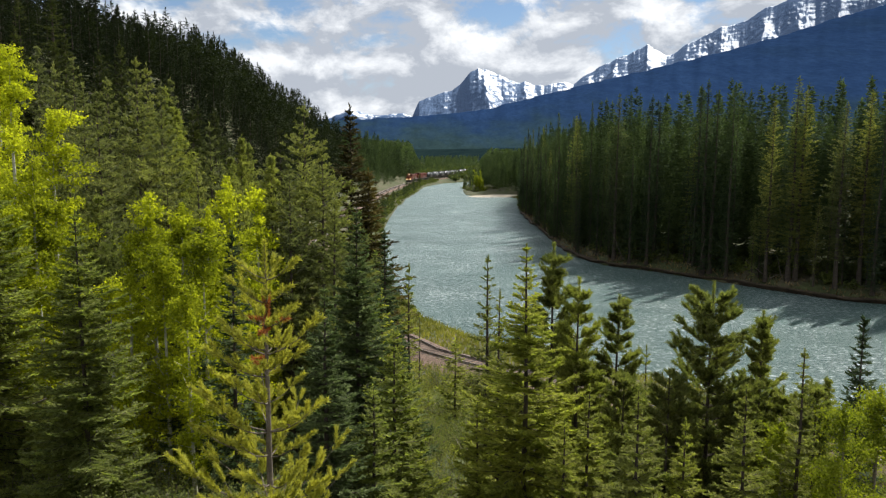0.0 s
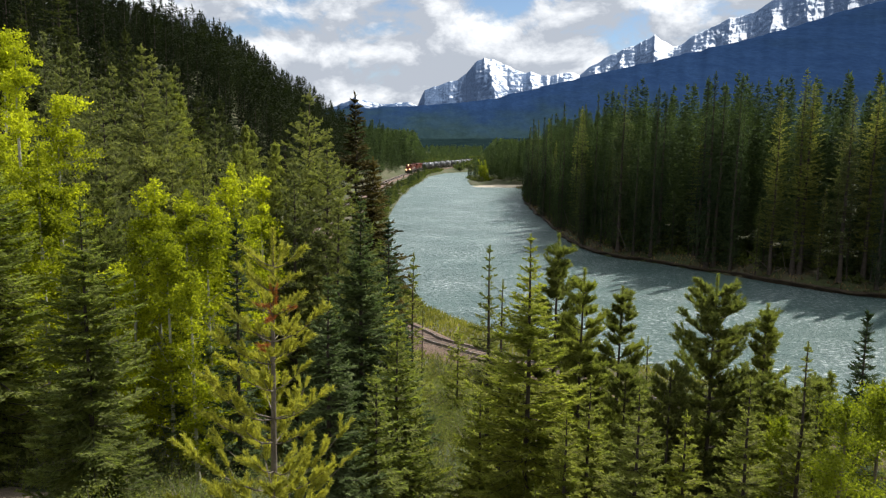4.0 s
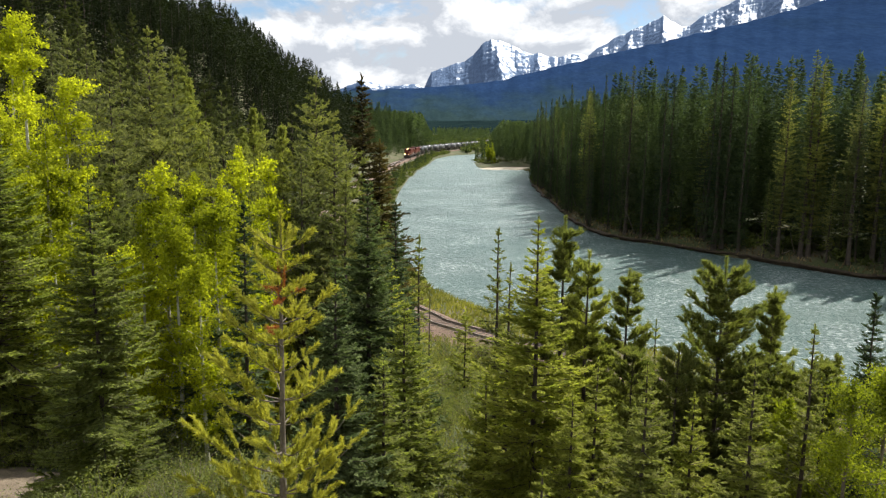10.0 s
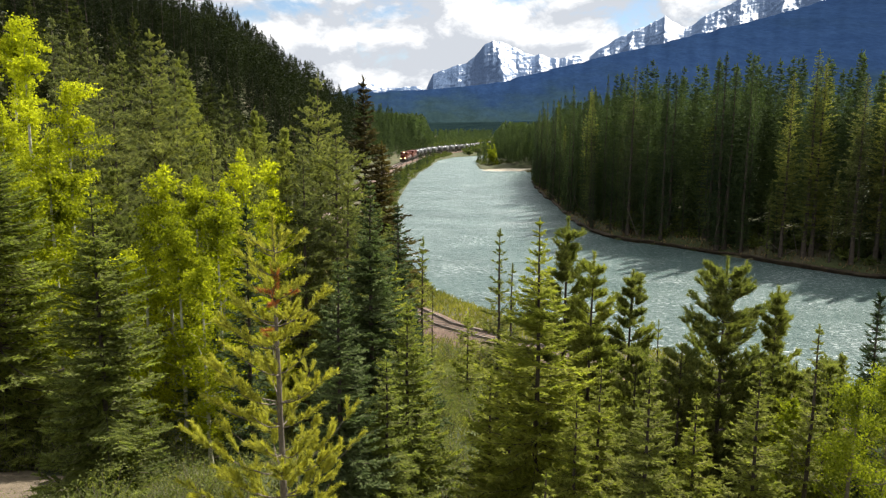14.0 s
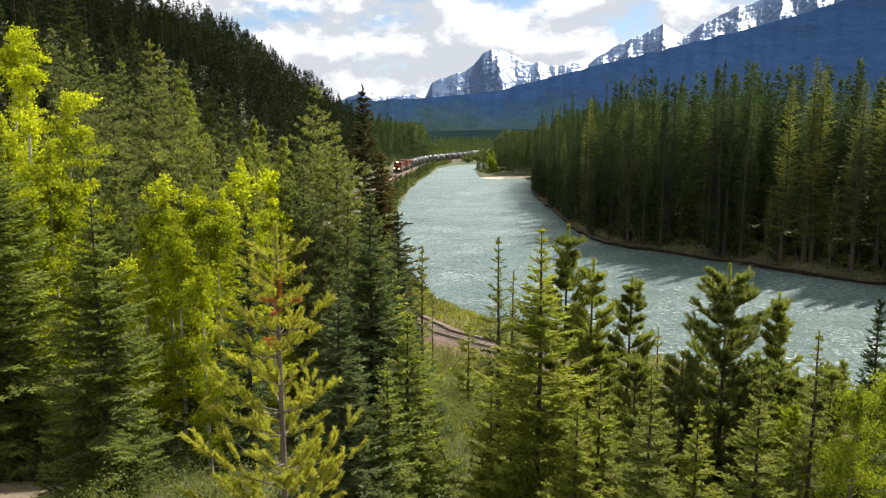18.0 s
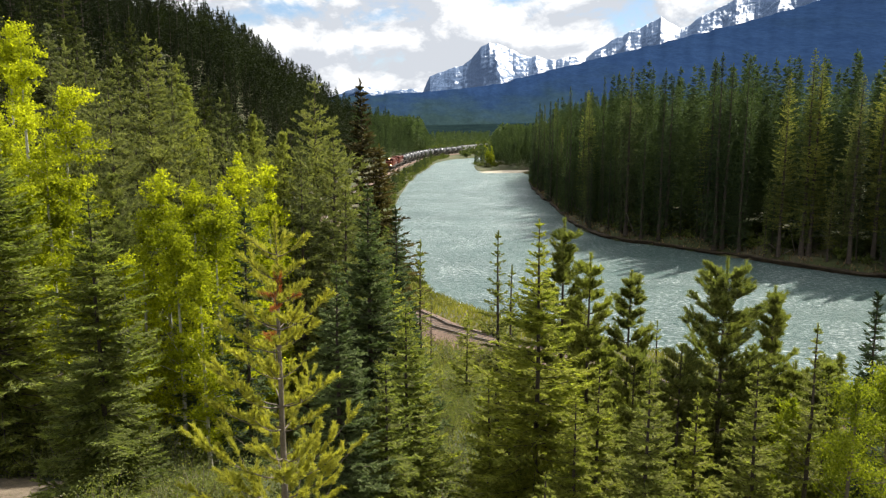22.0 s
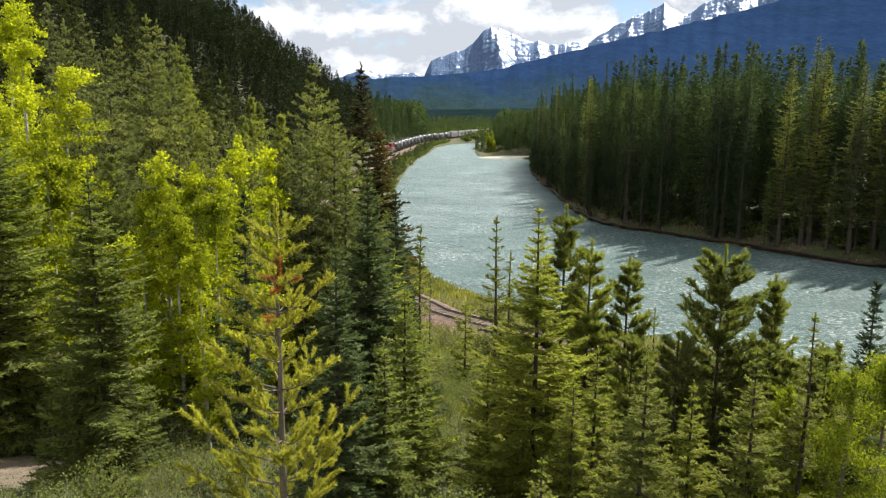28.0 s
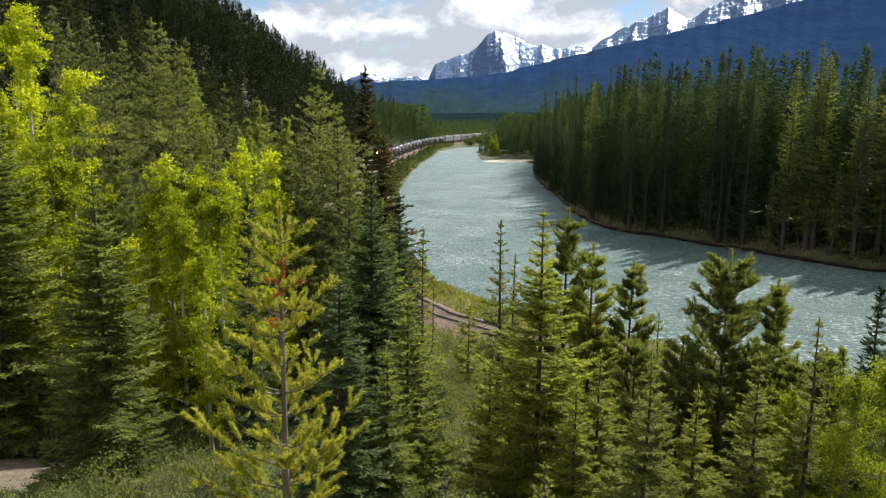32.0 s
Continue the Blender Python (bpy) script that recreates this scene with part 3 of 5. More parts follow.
def river():
    xs, ys = np.linspace(-40, 430, 95), np.linspace(-130, 560, 139)
    X, Y = np.meshgrid(xs, ys)
    i = np.arange(X.size).reshape(X.shape)
    f = np.stack([i[:-1, :-1], i[:-1, 1:], i[1:, 1:], i[1:, :-1]], -1).reshape(-1, 4)
    dl, dr = off_line(X, Y, LEFT_BANK).ravel(), -off_line(X, Y, RIGHT_BANK).ravel()
    keep = (np.minimum(-dl, -dr) > -6)[f].any(1)
    me = mesh_of("water", np.column_stack([X.ravel(), Y.ravel(), 0 * X.ravel()]), f[keep], water_material(), smooth=True)
    tagged(new("water", me), "rippled milky turquoise river reflecting the cloudy sky", "river", kind="structure")


river()


# ---- far mountains ----
LATTICE = np.random.default_rng(77).random((256, 256))


def value_noise(x, y):
    xi, yi = np.floor(x).astype(int), np.floor(y).astype(int)
    u, v = x - xi, y - yi
    u, v = u * u * (3 - 2 * u), v * v * (3 - 2 * v)
    g = lambda i, j: LATTICE[i % 256, j % 256]
    return (g(xi, yi) * (1 - u) + g(xi + 1, yi) * u) * (1 - v) + (g(xi, yi + 1) * (1 - u) + g(xi + 1, yi + 1) * u) * v


def fractal(x, y, octaves=6, ridged=False):
    """Layered noise about 0, within -1 to 1."""
    r, amp, tot = 0, 1.0, 0
    for k in range(octaves):
        n = value_noise(x * 2 ** k + 17.3 * k, y * 2 ** k + 9.1 * k) * 2 - 1
        r = r + amp * ((1 - 2 * np.abs(n)) if ridged else n)
        tot += amp
        amp *= 0.52
    return r / tot


def range_of(name, label, ridge, near, far, mat, rough, seed, step=0.05, depth=90, power=1.0, jag=0.0, gully=3.0, spurs=(), spur=0.0, ledge=0.0):
    """A mountain range seen from the valley: ridge is a list of (azimuth, elevation of the crest) in degrees.
    spurs: (azimuth at the crest, drift of its foot) of the aretes that come down towards the valley, spur their height."""
    az = np.arange(ridge[0][0], ridge[-1][0], step)
    el = np.interp(az, [p[0] for p in ridge], [p[1] for p in ridge])
    top = np.tan(np.radians(el)) * far + 20 + jag * fractal(az * 1.3 + seed, 0 * az + seed, 5)
    t = np.linspace(0, 1.2, depth)
    A, Tt = np.meshgrid(az, t)
    bend = A + 0.5 * fractal(A * 0.8 + seed, Tt * 5, 3)
    shape = np.where(Tt <= 1, np.clip(Tt, 0, 1) ** power, 1 - (Tt - 1) * 2.2)
    w = np.sin(np.pi * np.clip(Tt, 0, 1)) ** 0.7
    Z = top[None] * shape + (fractal(bend * 0.9 + seed * 3, Tt * gully + seed, 6, True) + 0.6 * fractal(bend * 2.2, Tt * 11 + seed, 5)) * rough * w
    if spurs:
        crook = A + 0.55 * fractal(A * 1.1 + 3, Tt * 5, 5)
        off = np.min([np.abs(crook - a - d * (1 - np.clip(Tt, 0, 1))) for a, d in spurs], axis=0)
        Z = Z + spur * (0.45 - np.clip(off / 1.3, 0, 1.1)) * np.sin(np.pi * np.clip(Tt, 0, 1)) ** 1.4
    if ledge:
        bed = Z - 14.0 * A + 60 * fractal(A * 0.9, Tt * 4 + seed, 5)
        Z = Z + ledge * np.sin(bed * 2 * math.pi / 30) * w * (0.55 + 0.6 * fractal(A * 1.5, Tt * 7, 3))
    dist = near + (far - near) * Tt + 25 * fractal(A * 1.7, Tt * 4 + 5, 4) * (rough > 15)
    ar = np.radians(A)
    v = np.column_stack([(dist * np.sin(ar)).ravel(), (dist * np.cos(ar)).ravel(), Z.ravel()])
    n, m = A.shape
    i = np.arange(n * m).reshape(n, m)
    f = np.stack([i[:-1, :-1], i[:-1, 1:], i[1:, 1:], i[1:, :-1]], -1).reshape(-1, 4)
    return tagged(new(name, mesh_of(name, v, f, mat, smooth=True)), label, "mountain", kind="structure")


def rock_material():
    m, nt, p = shader("snowy_rock")
    tc = nt.nodes.new("ShaderNodeTexCoord")
    geo = nt.nodes.new("ShaderNodeNewGeometry")

    def noise_at(scale, rough, stretch, turn):
        mp = nt.nodes.new("ShaderNodeMapping")
        mp.inputs["Rotation"].default_value, mp.inputs["Scale"].default_value = (0, turn, 0), stretch
        nt.links.new(tc.outputs["Object"], mp.inputs[0])
        nd = node(nt, "TexNoise", Scale=scale, Detail=9, Roughness=rough)
        nt.links.new(mp.outputs[0], nd.inputs["Vector"])
        return nd.outputs[0]

    def plus(a, b, gain):
        nd = nt.nodes.new("ShaderNodeMath")
        nd.operation = "MULTIPLY_ADD"
        nt.links.new(a, nd.inputs[0]), nt.links.new(b, nd.inputs[2])
        nd.inputs[1].default_value = gain
        return nd.outputs[0]

    strata = noise_at(0.05, 0.7, (0.22, 0.22, 1.3), 0.30)       # tilted ledges that hold snow
    field = noise_at(0.012, 0.64, (1, 1, 1), 0)                  # snowfields and bare faces
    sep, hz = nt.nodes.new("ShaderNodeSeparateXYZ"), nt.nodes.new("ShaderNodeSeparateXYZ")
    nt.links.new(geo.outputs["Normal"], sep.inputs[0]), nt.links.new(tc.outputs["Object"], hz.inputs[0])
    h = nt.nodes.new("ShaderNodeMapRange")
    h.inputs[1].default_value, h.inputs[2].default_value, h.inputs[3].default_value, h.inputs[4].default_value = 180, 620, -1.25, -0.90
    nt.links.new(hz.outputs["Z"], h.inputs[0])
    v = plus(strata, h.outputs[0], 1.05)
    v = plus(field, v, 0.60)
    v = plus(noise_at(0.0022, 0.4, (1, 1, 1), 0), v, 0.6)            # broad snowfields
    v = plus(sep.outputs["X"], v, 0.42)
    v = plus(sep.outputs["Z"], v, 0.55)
    # the rock tones have the blue of distant air mixed into them
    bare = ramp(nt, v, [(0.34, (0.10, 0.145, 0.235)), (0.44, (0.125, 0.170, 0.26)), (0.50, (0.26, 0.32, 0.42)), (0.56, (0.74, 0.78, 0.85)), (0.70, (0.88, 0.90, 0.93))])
    # dark forest below the tree line, its base colour blued for haze
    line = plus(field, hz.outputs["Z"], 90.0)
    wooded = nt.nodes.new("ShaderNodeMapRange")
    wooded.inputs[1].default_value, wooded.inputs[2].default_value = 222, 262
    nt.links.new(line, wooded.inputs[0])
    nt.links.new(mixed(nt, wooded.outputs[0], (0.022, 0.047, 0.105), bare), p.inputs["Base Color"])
    ledge = node(nt, "Bump", Strength=0.7, Distance=9.0)
    nt.links.new(plus(strata, field, 0.8), ledge.inputs["Height"])
    nt.links.new(ledge.outputs[0], p.inputs["Normal"])
    p.inputs["Roughness"].default_value, p.inputs["Specular IOR Level"].default_value = 0.95, 0.0
    return m


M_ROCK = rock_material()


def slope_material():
    """Far forest slope with distance haze put into its colour: greener below, blue-green above, with paler strips of
    open ground.
    """
    m, nt, p = shader("hazed_forest_slope")
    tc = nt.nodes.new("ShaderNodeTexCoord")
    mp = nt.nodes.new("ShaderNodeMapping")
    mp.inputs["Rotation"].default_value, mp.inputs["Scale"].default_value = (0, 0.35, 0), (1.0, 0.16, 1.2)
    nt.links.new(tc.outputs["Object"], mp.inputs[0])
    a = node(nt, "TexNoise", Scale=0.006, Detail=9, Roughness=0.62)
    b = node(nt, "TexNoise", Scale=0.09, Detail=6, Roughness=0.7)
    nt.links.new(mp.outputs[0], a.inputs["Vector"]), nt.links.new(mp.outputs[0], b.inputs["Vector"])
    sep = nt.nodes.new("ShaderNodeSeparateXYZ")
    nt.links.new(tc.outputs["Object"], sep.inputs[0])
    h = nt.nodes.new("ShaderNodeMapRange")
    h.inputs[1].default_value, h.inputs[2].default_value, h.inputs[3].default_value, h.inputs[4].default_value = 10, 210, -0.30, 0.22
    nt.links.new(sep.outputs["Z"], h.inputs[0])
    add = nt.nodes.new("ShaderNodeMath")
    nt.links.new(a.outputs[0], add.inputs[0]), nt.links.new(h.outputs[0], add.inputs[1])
    # haze painted in: the base colour turns bluer with height
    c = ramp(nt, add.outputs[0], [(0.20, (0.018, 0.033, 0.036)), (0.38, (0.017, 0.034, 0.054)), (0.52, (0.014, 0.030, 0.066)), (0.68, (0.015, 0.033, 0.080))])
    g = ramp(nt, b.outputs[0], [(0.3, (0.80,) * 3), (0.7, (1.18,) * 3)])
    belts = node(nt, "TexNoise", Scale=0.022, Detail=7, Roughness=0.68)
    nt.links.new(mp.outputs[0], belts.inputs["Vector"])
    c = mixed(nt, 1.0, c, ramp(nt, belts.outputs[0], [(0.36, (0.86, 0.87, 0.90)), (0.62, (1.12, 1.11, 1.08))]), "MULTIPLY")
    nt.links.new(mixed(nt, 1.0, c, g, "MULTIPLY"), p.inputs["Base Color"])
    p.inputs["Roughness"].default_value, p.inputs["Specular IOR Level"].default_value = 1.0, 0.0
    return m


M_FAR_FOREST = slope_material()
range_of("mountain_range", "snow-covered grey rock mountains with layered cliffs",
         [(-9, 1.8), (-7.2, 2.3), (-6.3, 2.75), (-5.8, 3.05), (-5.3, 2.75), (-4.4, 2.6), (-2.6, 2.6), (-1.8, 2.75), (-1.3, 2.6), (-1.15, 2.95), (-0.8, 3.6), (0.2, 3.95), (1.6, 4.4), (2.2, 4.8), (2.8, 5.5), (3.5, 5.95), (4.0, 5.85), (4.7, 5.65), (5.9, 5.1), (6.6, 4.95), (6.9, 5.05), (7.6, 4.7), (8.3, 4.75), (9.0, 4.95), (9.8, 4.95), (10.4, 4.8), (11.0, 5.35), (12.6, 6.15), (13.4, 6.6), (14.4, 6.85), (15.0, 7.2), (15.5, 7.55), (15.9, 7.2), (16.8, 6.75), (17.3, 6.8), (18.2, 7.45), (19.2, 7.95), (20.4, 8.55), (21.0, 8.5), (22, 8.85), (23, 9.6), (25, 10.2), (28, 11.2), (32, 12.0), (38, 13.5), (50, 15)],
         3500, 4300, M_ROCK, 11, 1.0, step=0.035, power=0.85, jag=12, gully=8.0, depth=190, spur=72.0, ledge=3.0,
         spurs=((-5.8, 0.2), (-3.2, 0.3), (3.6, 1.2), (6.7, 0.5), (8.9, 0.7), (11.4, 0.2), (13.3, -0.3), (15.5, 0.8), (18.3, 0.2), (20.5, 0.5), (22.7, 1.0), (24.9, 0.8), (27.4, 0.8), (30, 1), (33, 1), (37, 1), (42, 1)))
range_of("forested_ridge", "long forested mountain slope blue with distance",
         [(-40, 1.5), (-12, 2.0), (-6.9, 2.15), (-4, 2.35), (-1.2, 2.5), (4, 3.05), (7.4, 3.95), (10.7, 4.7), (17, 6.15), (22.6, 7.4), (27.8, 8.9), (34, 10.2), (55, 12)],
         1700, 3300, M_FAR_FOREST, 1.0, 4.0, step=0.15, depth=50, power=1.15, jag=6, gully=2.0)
range_of("low_wooded_rise", "low wooded rise across the valley",
         [(-40, 0.4), (-10, 0.25), (0, 0.12), (3, 0.2), (8, 0.3), (14, 0.3), (40, 0.4)],
         1150, 1650, surface("wooded_rise", [(0.35, (0.007, 0.014, 0.016)), (0.65, (0.013, 0.024, 0.023))], 0.02, 0.25, 1.0, 0.0, 0.1, gloss=0.0), 3, 2.0, step=0.2, depth=16)


# ---- woods ----
def scatter(seed, xr, yr, step):
    rng = np.random.default_rng(seed)
    X, Y = np.meshgrid(np.arange(*xr, step), np.arange(*yr, step))
    x, y = X.ravel() + rng.uniform(-0.5, 0.5, X.size) * step, Y.ravel() + rng.uniform(-0.5, 0.5, X.size) * step
    az = np.degrees(np.arctan2(x, y))
    k = np.abs(az) < 37
    return x[k], y[k], rng


def far_set(seeds, h, r, mat, **kw):
    """Meshes for trees that are seen from afar, each with trunk and crown."""
    res = []
    for s in seeds:
        (tv, tf), (cv, cf), _ = conifer(s, h, r, lie=0.2, layer=0.35, body=0.18, **kw)
        res.append((mesh_of("trunk", tv, tf, M_BARK, smooth=True), mesh_of("crown", cv, cf, mat), (tv, tf), (cv, cf)))
    return res


def far_tree(name, label, group, meshes, x, y, z, size, turn, wide=1.0):
    root = tagged(new(name), label, "tree", group)
    part_mesh("trunk", meshes[0], root), part_mesh("crown", meshes[1], root)
    root.matrix_basis = pose(x, y, z - 0.1, 0, 0, turn) @ Matrix.Diagonal((size * wide, size * wide, size, 1))


def wood_mass(name, label, items, mat):
    """Many uncounted trees as one mesh: items of (crown arrays, x, y, z, size, turn, wide)."""
    vs, fs, n = [], [], 0
    for (v, f), x, y, z, s, a, wd in items:
        c, sn = math.cos(a), math.sin(a)
        q = np.column_stack([(v[:, 0] * c - v[:, 1] * sn) * s * wd + x, (v[:, 0] * sn + v[:, 1] * c) * s * wd + y, v[:, 2] * s + z])
        vs.append(q), fs.append(f + n)
        n += len(v)
    tagged(new(name, mesh_of(name, np.concatenate(vs), np.concatenate(fs), mat)), label, "trees", kind="stuff")


def right_wood():
    tall_kw = dict(gap=0.44, per=8, twig=0.42, needles=6, nl=0.21, nw=0.075, ragged=0.42, brush=0.1)
    front = far_set((11, 12, 13, 14), 26, 1.65, M_BANK, form=0.52, bare=0.09, droop=0.45, rise=0.35, **tall_kw) \
        + far_set((15, 16), 26, 1.7, M_LIGHT_BANK, form=0.42, bare=0.16, droop=0.2, rise=0.5, **tall_kw)
    dark = far_set((17, 18, 19), 26, 1.6, M_DARK, form=0.70, bare=0.05, droop=0.55, rise=0.3, **tall_kw)
    far = far_set((21, 22, 23), 26, 1.6, M_BANK, gap=0.62, per=6, twig=1.1, needles=2, nl=0.46, nw=0.13, form=0.62, bare=0.10, droop=0.45, rise=0.35, ragged=0.35)
    x, y, rng = scatter(31, (-10, 330), (60, 560), 2.75)
    dr = -off_line(x, y, RIGHT_BANK)
    dl = off_line(x, y, LEFT_BANK)
    z = ground_z(x, y)
    count, mass = 0, []
    order = np.argsort(dr)
    for i in order:
        if dr[i] < 0.4 or dl[i] > -2 or dr[i] > 55 or (dr[i] < 9 and 322 < y[i] < 400) or (330 < y[i] < 395 and x[i] < 31):
            continue
        if y[i] > 300 and dr[i] > 5 and rng.random() < 0.15:
            continue
        if dr[i] > 26 and rng.random() < 0.45 or dr[i] > 42 and rng.random() < 0.5:
            continue
        tall = np.interp(math.hypot(x[i], y[i]), [100, 125, 150, 200, 260, 330, 420, 600], [29.5, 28.5, 26.5, 24.5, 23.5, 19.5, 16, 10]) * rng.choice([0.66, 0.80, 0.90, 0.97, 1.03, 1.08]) * rng.uniform(0.96, 1.04) * (0.45 if x[i] < 0.066 * y[i] and y[i] > 320 else 1)
        if dr[i] < 6 and rng.random() < 0.35:
            tall *= rng.uniform(0.35, 0.7)
        size = tall / 26
        if dr[i] < 11 and count < 260:
            count += 1
            pool = dark if rng.random() < (0.8 if y[i] > 114 else 0.25) else front
            far_tree("spruce", "tall slender spruce at the river's edge", "river bank spruces", pool[rng.integers(len(pool))], x[i], y[i], z[i], size, rng.uniform(0, 360), rng.uniform(0.85, 1.35))
        else:
            mass.append((far[rng.integers(3)][3], x[i], y[i], z[i], size, rng.uniform(0, 6.3), rng.uniform(0.85, 1.2)))
    low = bush_arrays(78, 1.0, 110, 0.30)[1]
    under = []
    for k in range(900):
        j = rng.uniform(0, 1)
        y0 = 60 + 270 * j
        x0 = np.interp(y0, [p[1] for p in RIGHT_BANK[2:11]], [p[0] for p in RIGHT_BANK[2:11]]) + rng.uniform(2.5, 22)
        if -off_line(x0, y0, RIGHT_BANK) > 0.7:
            under.append((low, x0, y0, float(ground_z(x0, y0)), rng.uniform(0.5, 1.6), rng.uniform(0, 6.3), 1.3))
    wood_mass("undergrowth", "dark low undergrowth beneath the bank spruces", under, M_SHRUB)
    # rear trees take darker needles in place of deep-forest shade
    wood_mass("spruce_wood", "dense spruce wood beyond the river, darkened for forest shade", mass, M_DARK)


def left_wood():
    # paler and darker needle copies stand in for sun and shade on the hill
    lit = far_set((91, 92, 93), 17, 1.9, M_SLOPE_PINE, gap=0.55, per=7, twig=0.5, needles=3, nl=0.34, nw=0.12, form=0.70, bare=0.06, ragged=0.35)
    near = far_set((41, 42, 43, 44, 48, 49), 17, 1.75, M_HILL_SHADE, gap=0.55, per=7, twig=0.55, needles=3, nl=0.36, nw=0.13, form=0.62, bare=0.06, ragged=0.35)
    far = far_set((45, 46, 47), 17, 1.9, M_HILL_SHADE, gap=0.75, per=6, twig=1.1, needles=1, nl=0.75, nw=0.30, form=0.65, bare=0.05, ragged=0.35)
    track = far_set((84, 85, 86, 87), 17, 1.9, M_DARK, gap=0.70, per=6, twig=1.0, needles=2, nl=0.48, nw=0.17, form=1.0, bare=0.05, ragged=0.25)
    x, y, rng = scatter(51, (-300, 10), (62, 540), 6.0)
    xb, yb, _ = scatter(52, (-110, 30), (230, 640), 4.9)
    x, y = np.concatenate([x, xb]), np.concatenate([y, yb])
    dl = off_line(x, y, LEFT_BANK)
    z = ground_z(x, y)
    d = np.hypot(x, y)
    tr = np.abs(off_line(x, y, TRACK_LINE[::20]))
    count, mass = 0, []
    for i in np.argsort(d):
        if dl[i] < 17 or dl[i] > 150 or tr[i] < 8 or (y[i] > 430 and x[i] > -9) or (x[i] > -16 and y[i] < 125) or (d[i] > 300 and rng.random() < 0.25):
            continue
        tall = rng.uniform(11, 19) * np.interp(y[i], [250, 330, 520, 640], [1, 1.1, 1.05, 0.8])
        if count < 290 and d[i] < 210:
            count += 1
            far_tree("pine", "green pine on the wooded hillside, shade darkened into its needles", "hillside pines", lit[rng.integers(3)] if d[i] < 100 and x[i] < -0.2 * y[i] else near[rng.integers(6)], x[i], y[i], z[i], tall / 17, rng.uniform(0, 360), rng.uniform(0.85, 1.25))
        else:
            hill = x[i] < -0.115 * y[i]
            if not hill and rng.random() < 0.3:
                continue
            if not hill:
                tall *= rng.choice([0.62, 0.8, 0.95, 1.08, 1.2]) * np.interp(x[i] / y[i], [-0.055, -0.012], [1, 0.5])
            mass.append((far[rng.integers(3)][3] if hill else track[rng.integers(4)][3], x[i], y[i], z[i], tall / 17, rng.uniform(0, 6.3), rng.uniform(0.9, 1.25) if hill else rng.uniform(0.75, 1.15)))
    wood_mass("hillside_wood", "conifer wood covering the hillside, shade darkened into its needles", [m for m in mass if m[1] < -0.115 * m[2]], M_HILL_SHADE)
    wood_mass("trackside_wood", "green conifer wood behind the railway", [m for m in mass if m[1] >= -0.115 * m[2]], M_DARK)


def valley_wood():
    far = far_set((61, 62), 20, 3.0, M_SPRUCE, gap=2.0, per=5, twig=9, needles=1, nl=2.2, nw=1.0, form=0.7, bare=0.04, ragged=0.4)
    mass, thicket = [], []
    x, y, rng = scatter(71, (-140, 330), (480, 1000), 7.5)
    dt = np.abs(off_line(x, y, TRACK_LINE[::20]))
    dl, dr = off_line(x, y, LEFT_BANK), -off_line(x, y, RIGHT_BANK)
    z = ground_z(x, y)
    for i in range(len(x)):
        if not -9 < math.degrees(math.atan2(x[i], y[i])) < 16 or dt[i] < 8 or dl[i] < 3 and dr[i] < 3 :
            continue
        a = math.degrees(math.atan2(x[i], y[i]))
        sz = np.interp(a, [-1.6, -0.7, 3.6, 4.4], [0.8, 0.30, 0.30, 0.85]) + np.interp(y[i], [780, 950], [0, 0.25]) * (-0.7 < a < 3.6)
        mass.append((far[rng.integers(2)][3], x[i], y[i], z[i], sz * rng.uniform(0.75, 1.1), rng.uniform(0, 6.3), rng.uniform(0.9, 1.3)))
    low = bush_arrays(77, 1.0, 60, 0.5)[1]
    for k in range(1500):
        y0 = rng.uniform(490, 820)
        x0 = y0 * math.tan(math.radians(rng.uniform(-2.0, 4.5)))
        if abs(float(off_line(np.array(x0), np.array(y0), TRACK_LINE[::20]))) < 6 or (off_line(x0, y0, LEFT_BANK) < 2 and -off_line(x0, y0, RIGHT_BANK) < 2):
            continue
        thicket.append((low, x0, y0, float(ground_z(x0, y0)), rng.uniform(1.2, 3.4), rng.uniform(0, 6.3), 1.2))
    for k in range(150):
        s_ = rng.uniform(0, 1)
        a0 = math.radians(2.5 + 2.6 * s_)
        j = np.argmin(np.abs(np.arctan2(TRACK_LINE[:, 0], TRACK_LINE[:, 1]) - a0) + (TRACK_LINE[:, 1] < 380) * 9)
        x0, y0 = TRACK_LINE[j, 0] + rng.uniform(1, 8), TRACK_LINE[j, 1] - rng.uniform(6, 22)
        if off_line(x0, y0, LEFT_BANK) > 0.8:
            thicket.append((low, x0, y0, float(ground_z(x0, y0)), rng.uniform(2.2, 5.2), rng.uniform(0, 6.3), 0.9))
    wood_mass("valley_thicket", "low green scrub on the valley floor", thicket, M_SHRUB)
    wood_mass("valley_wood", "far green conifer wood on the valley floor", mass, M_DARK)


right_wood()
left_wood()
valley_wood()

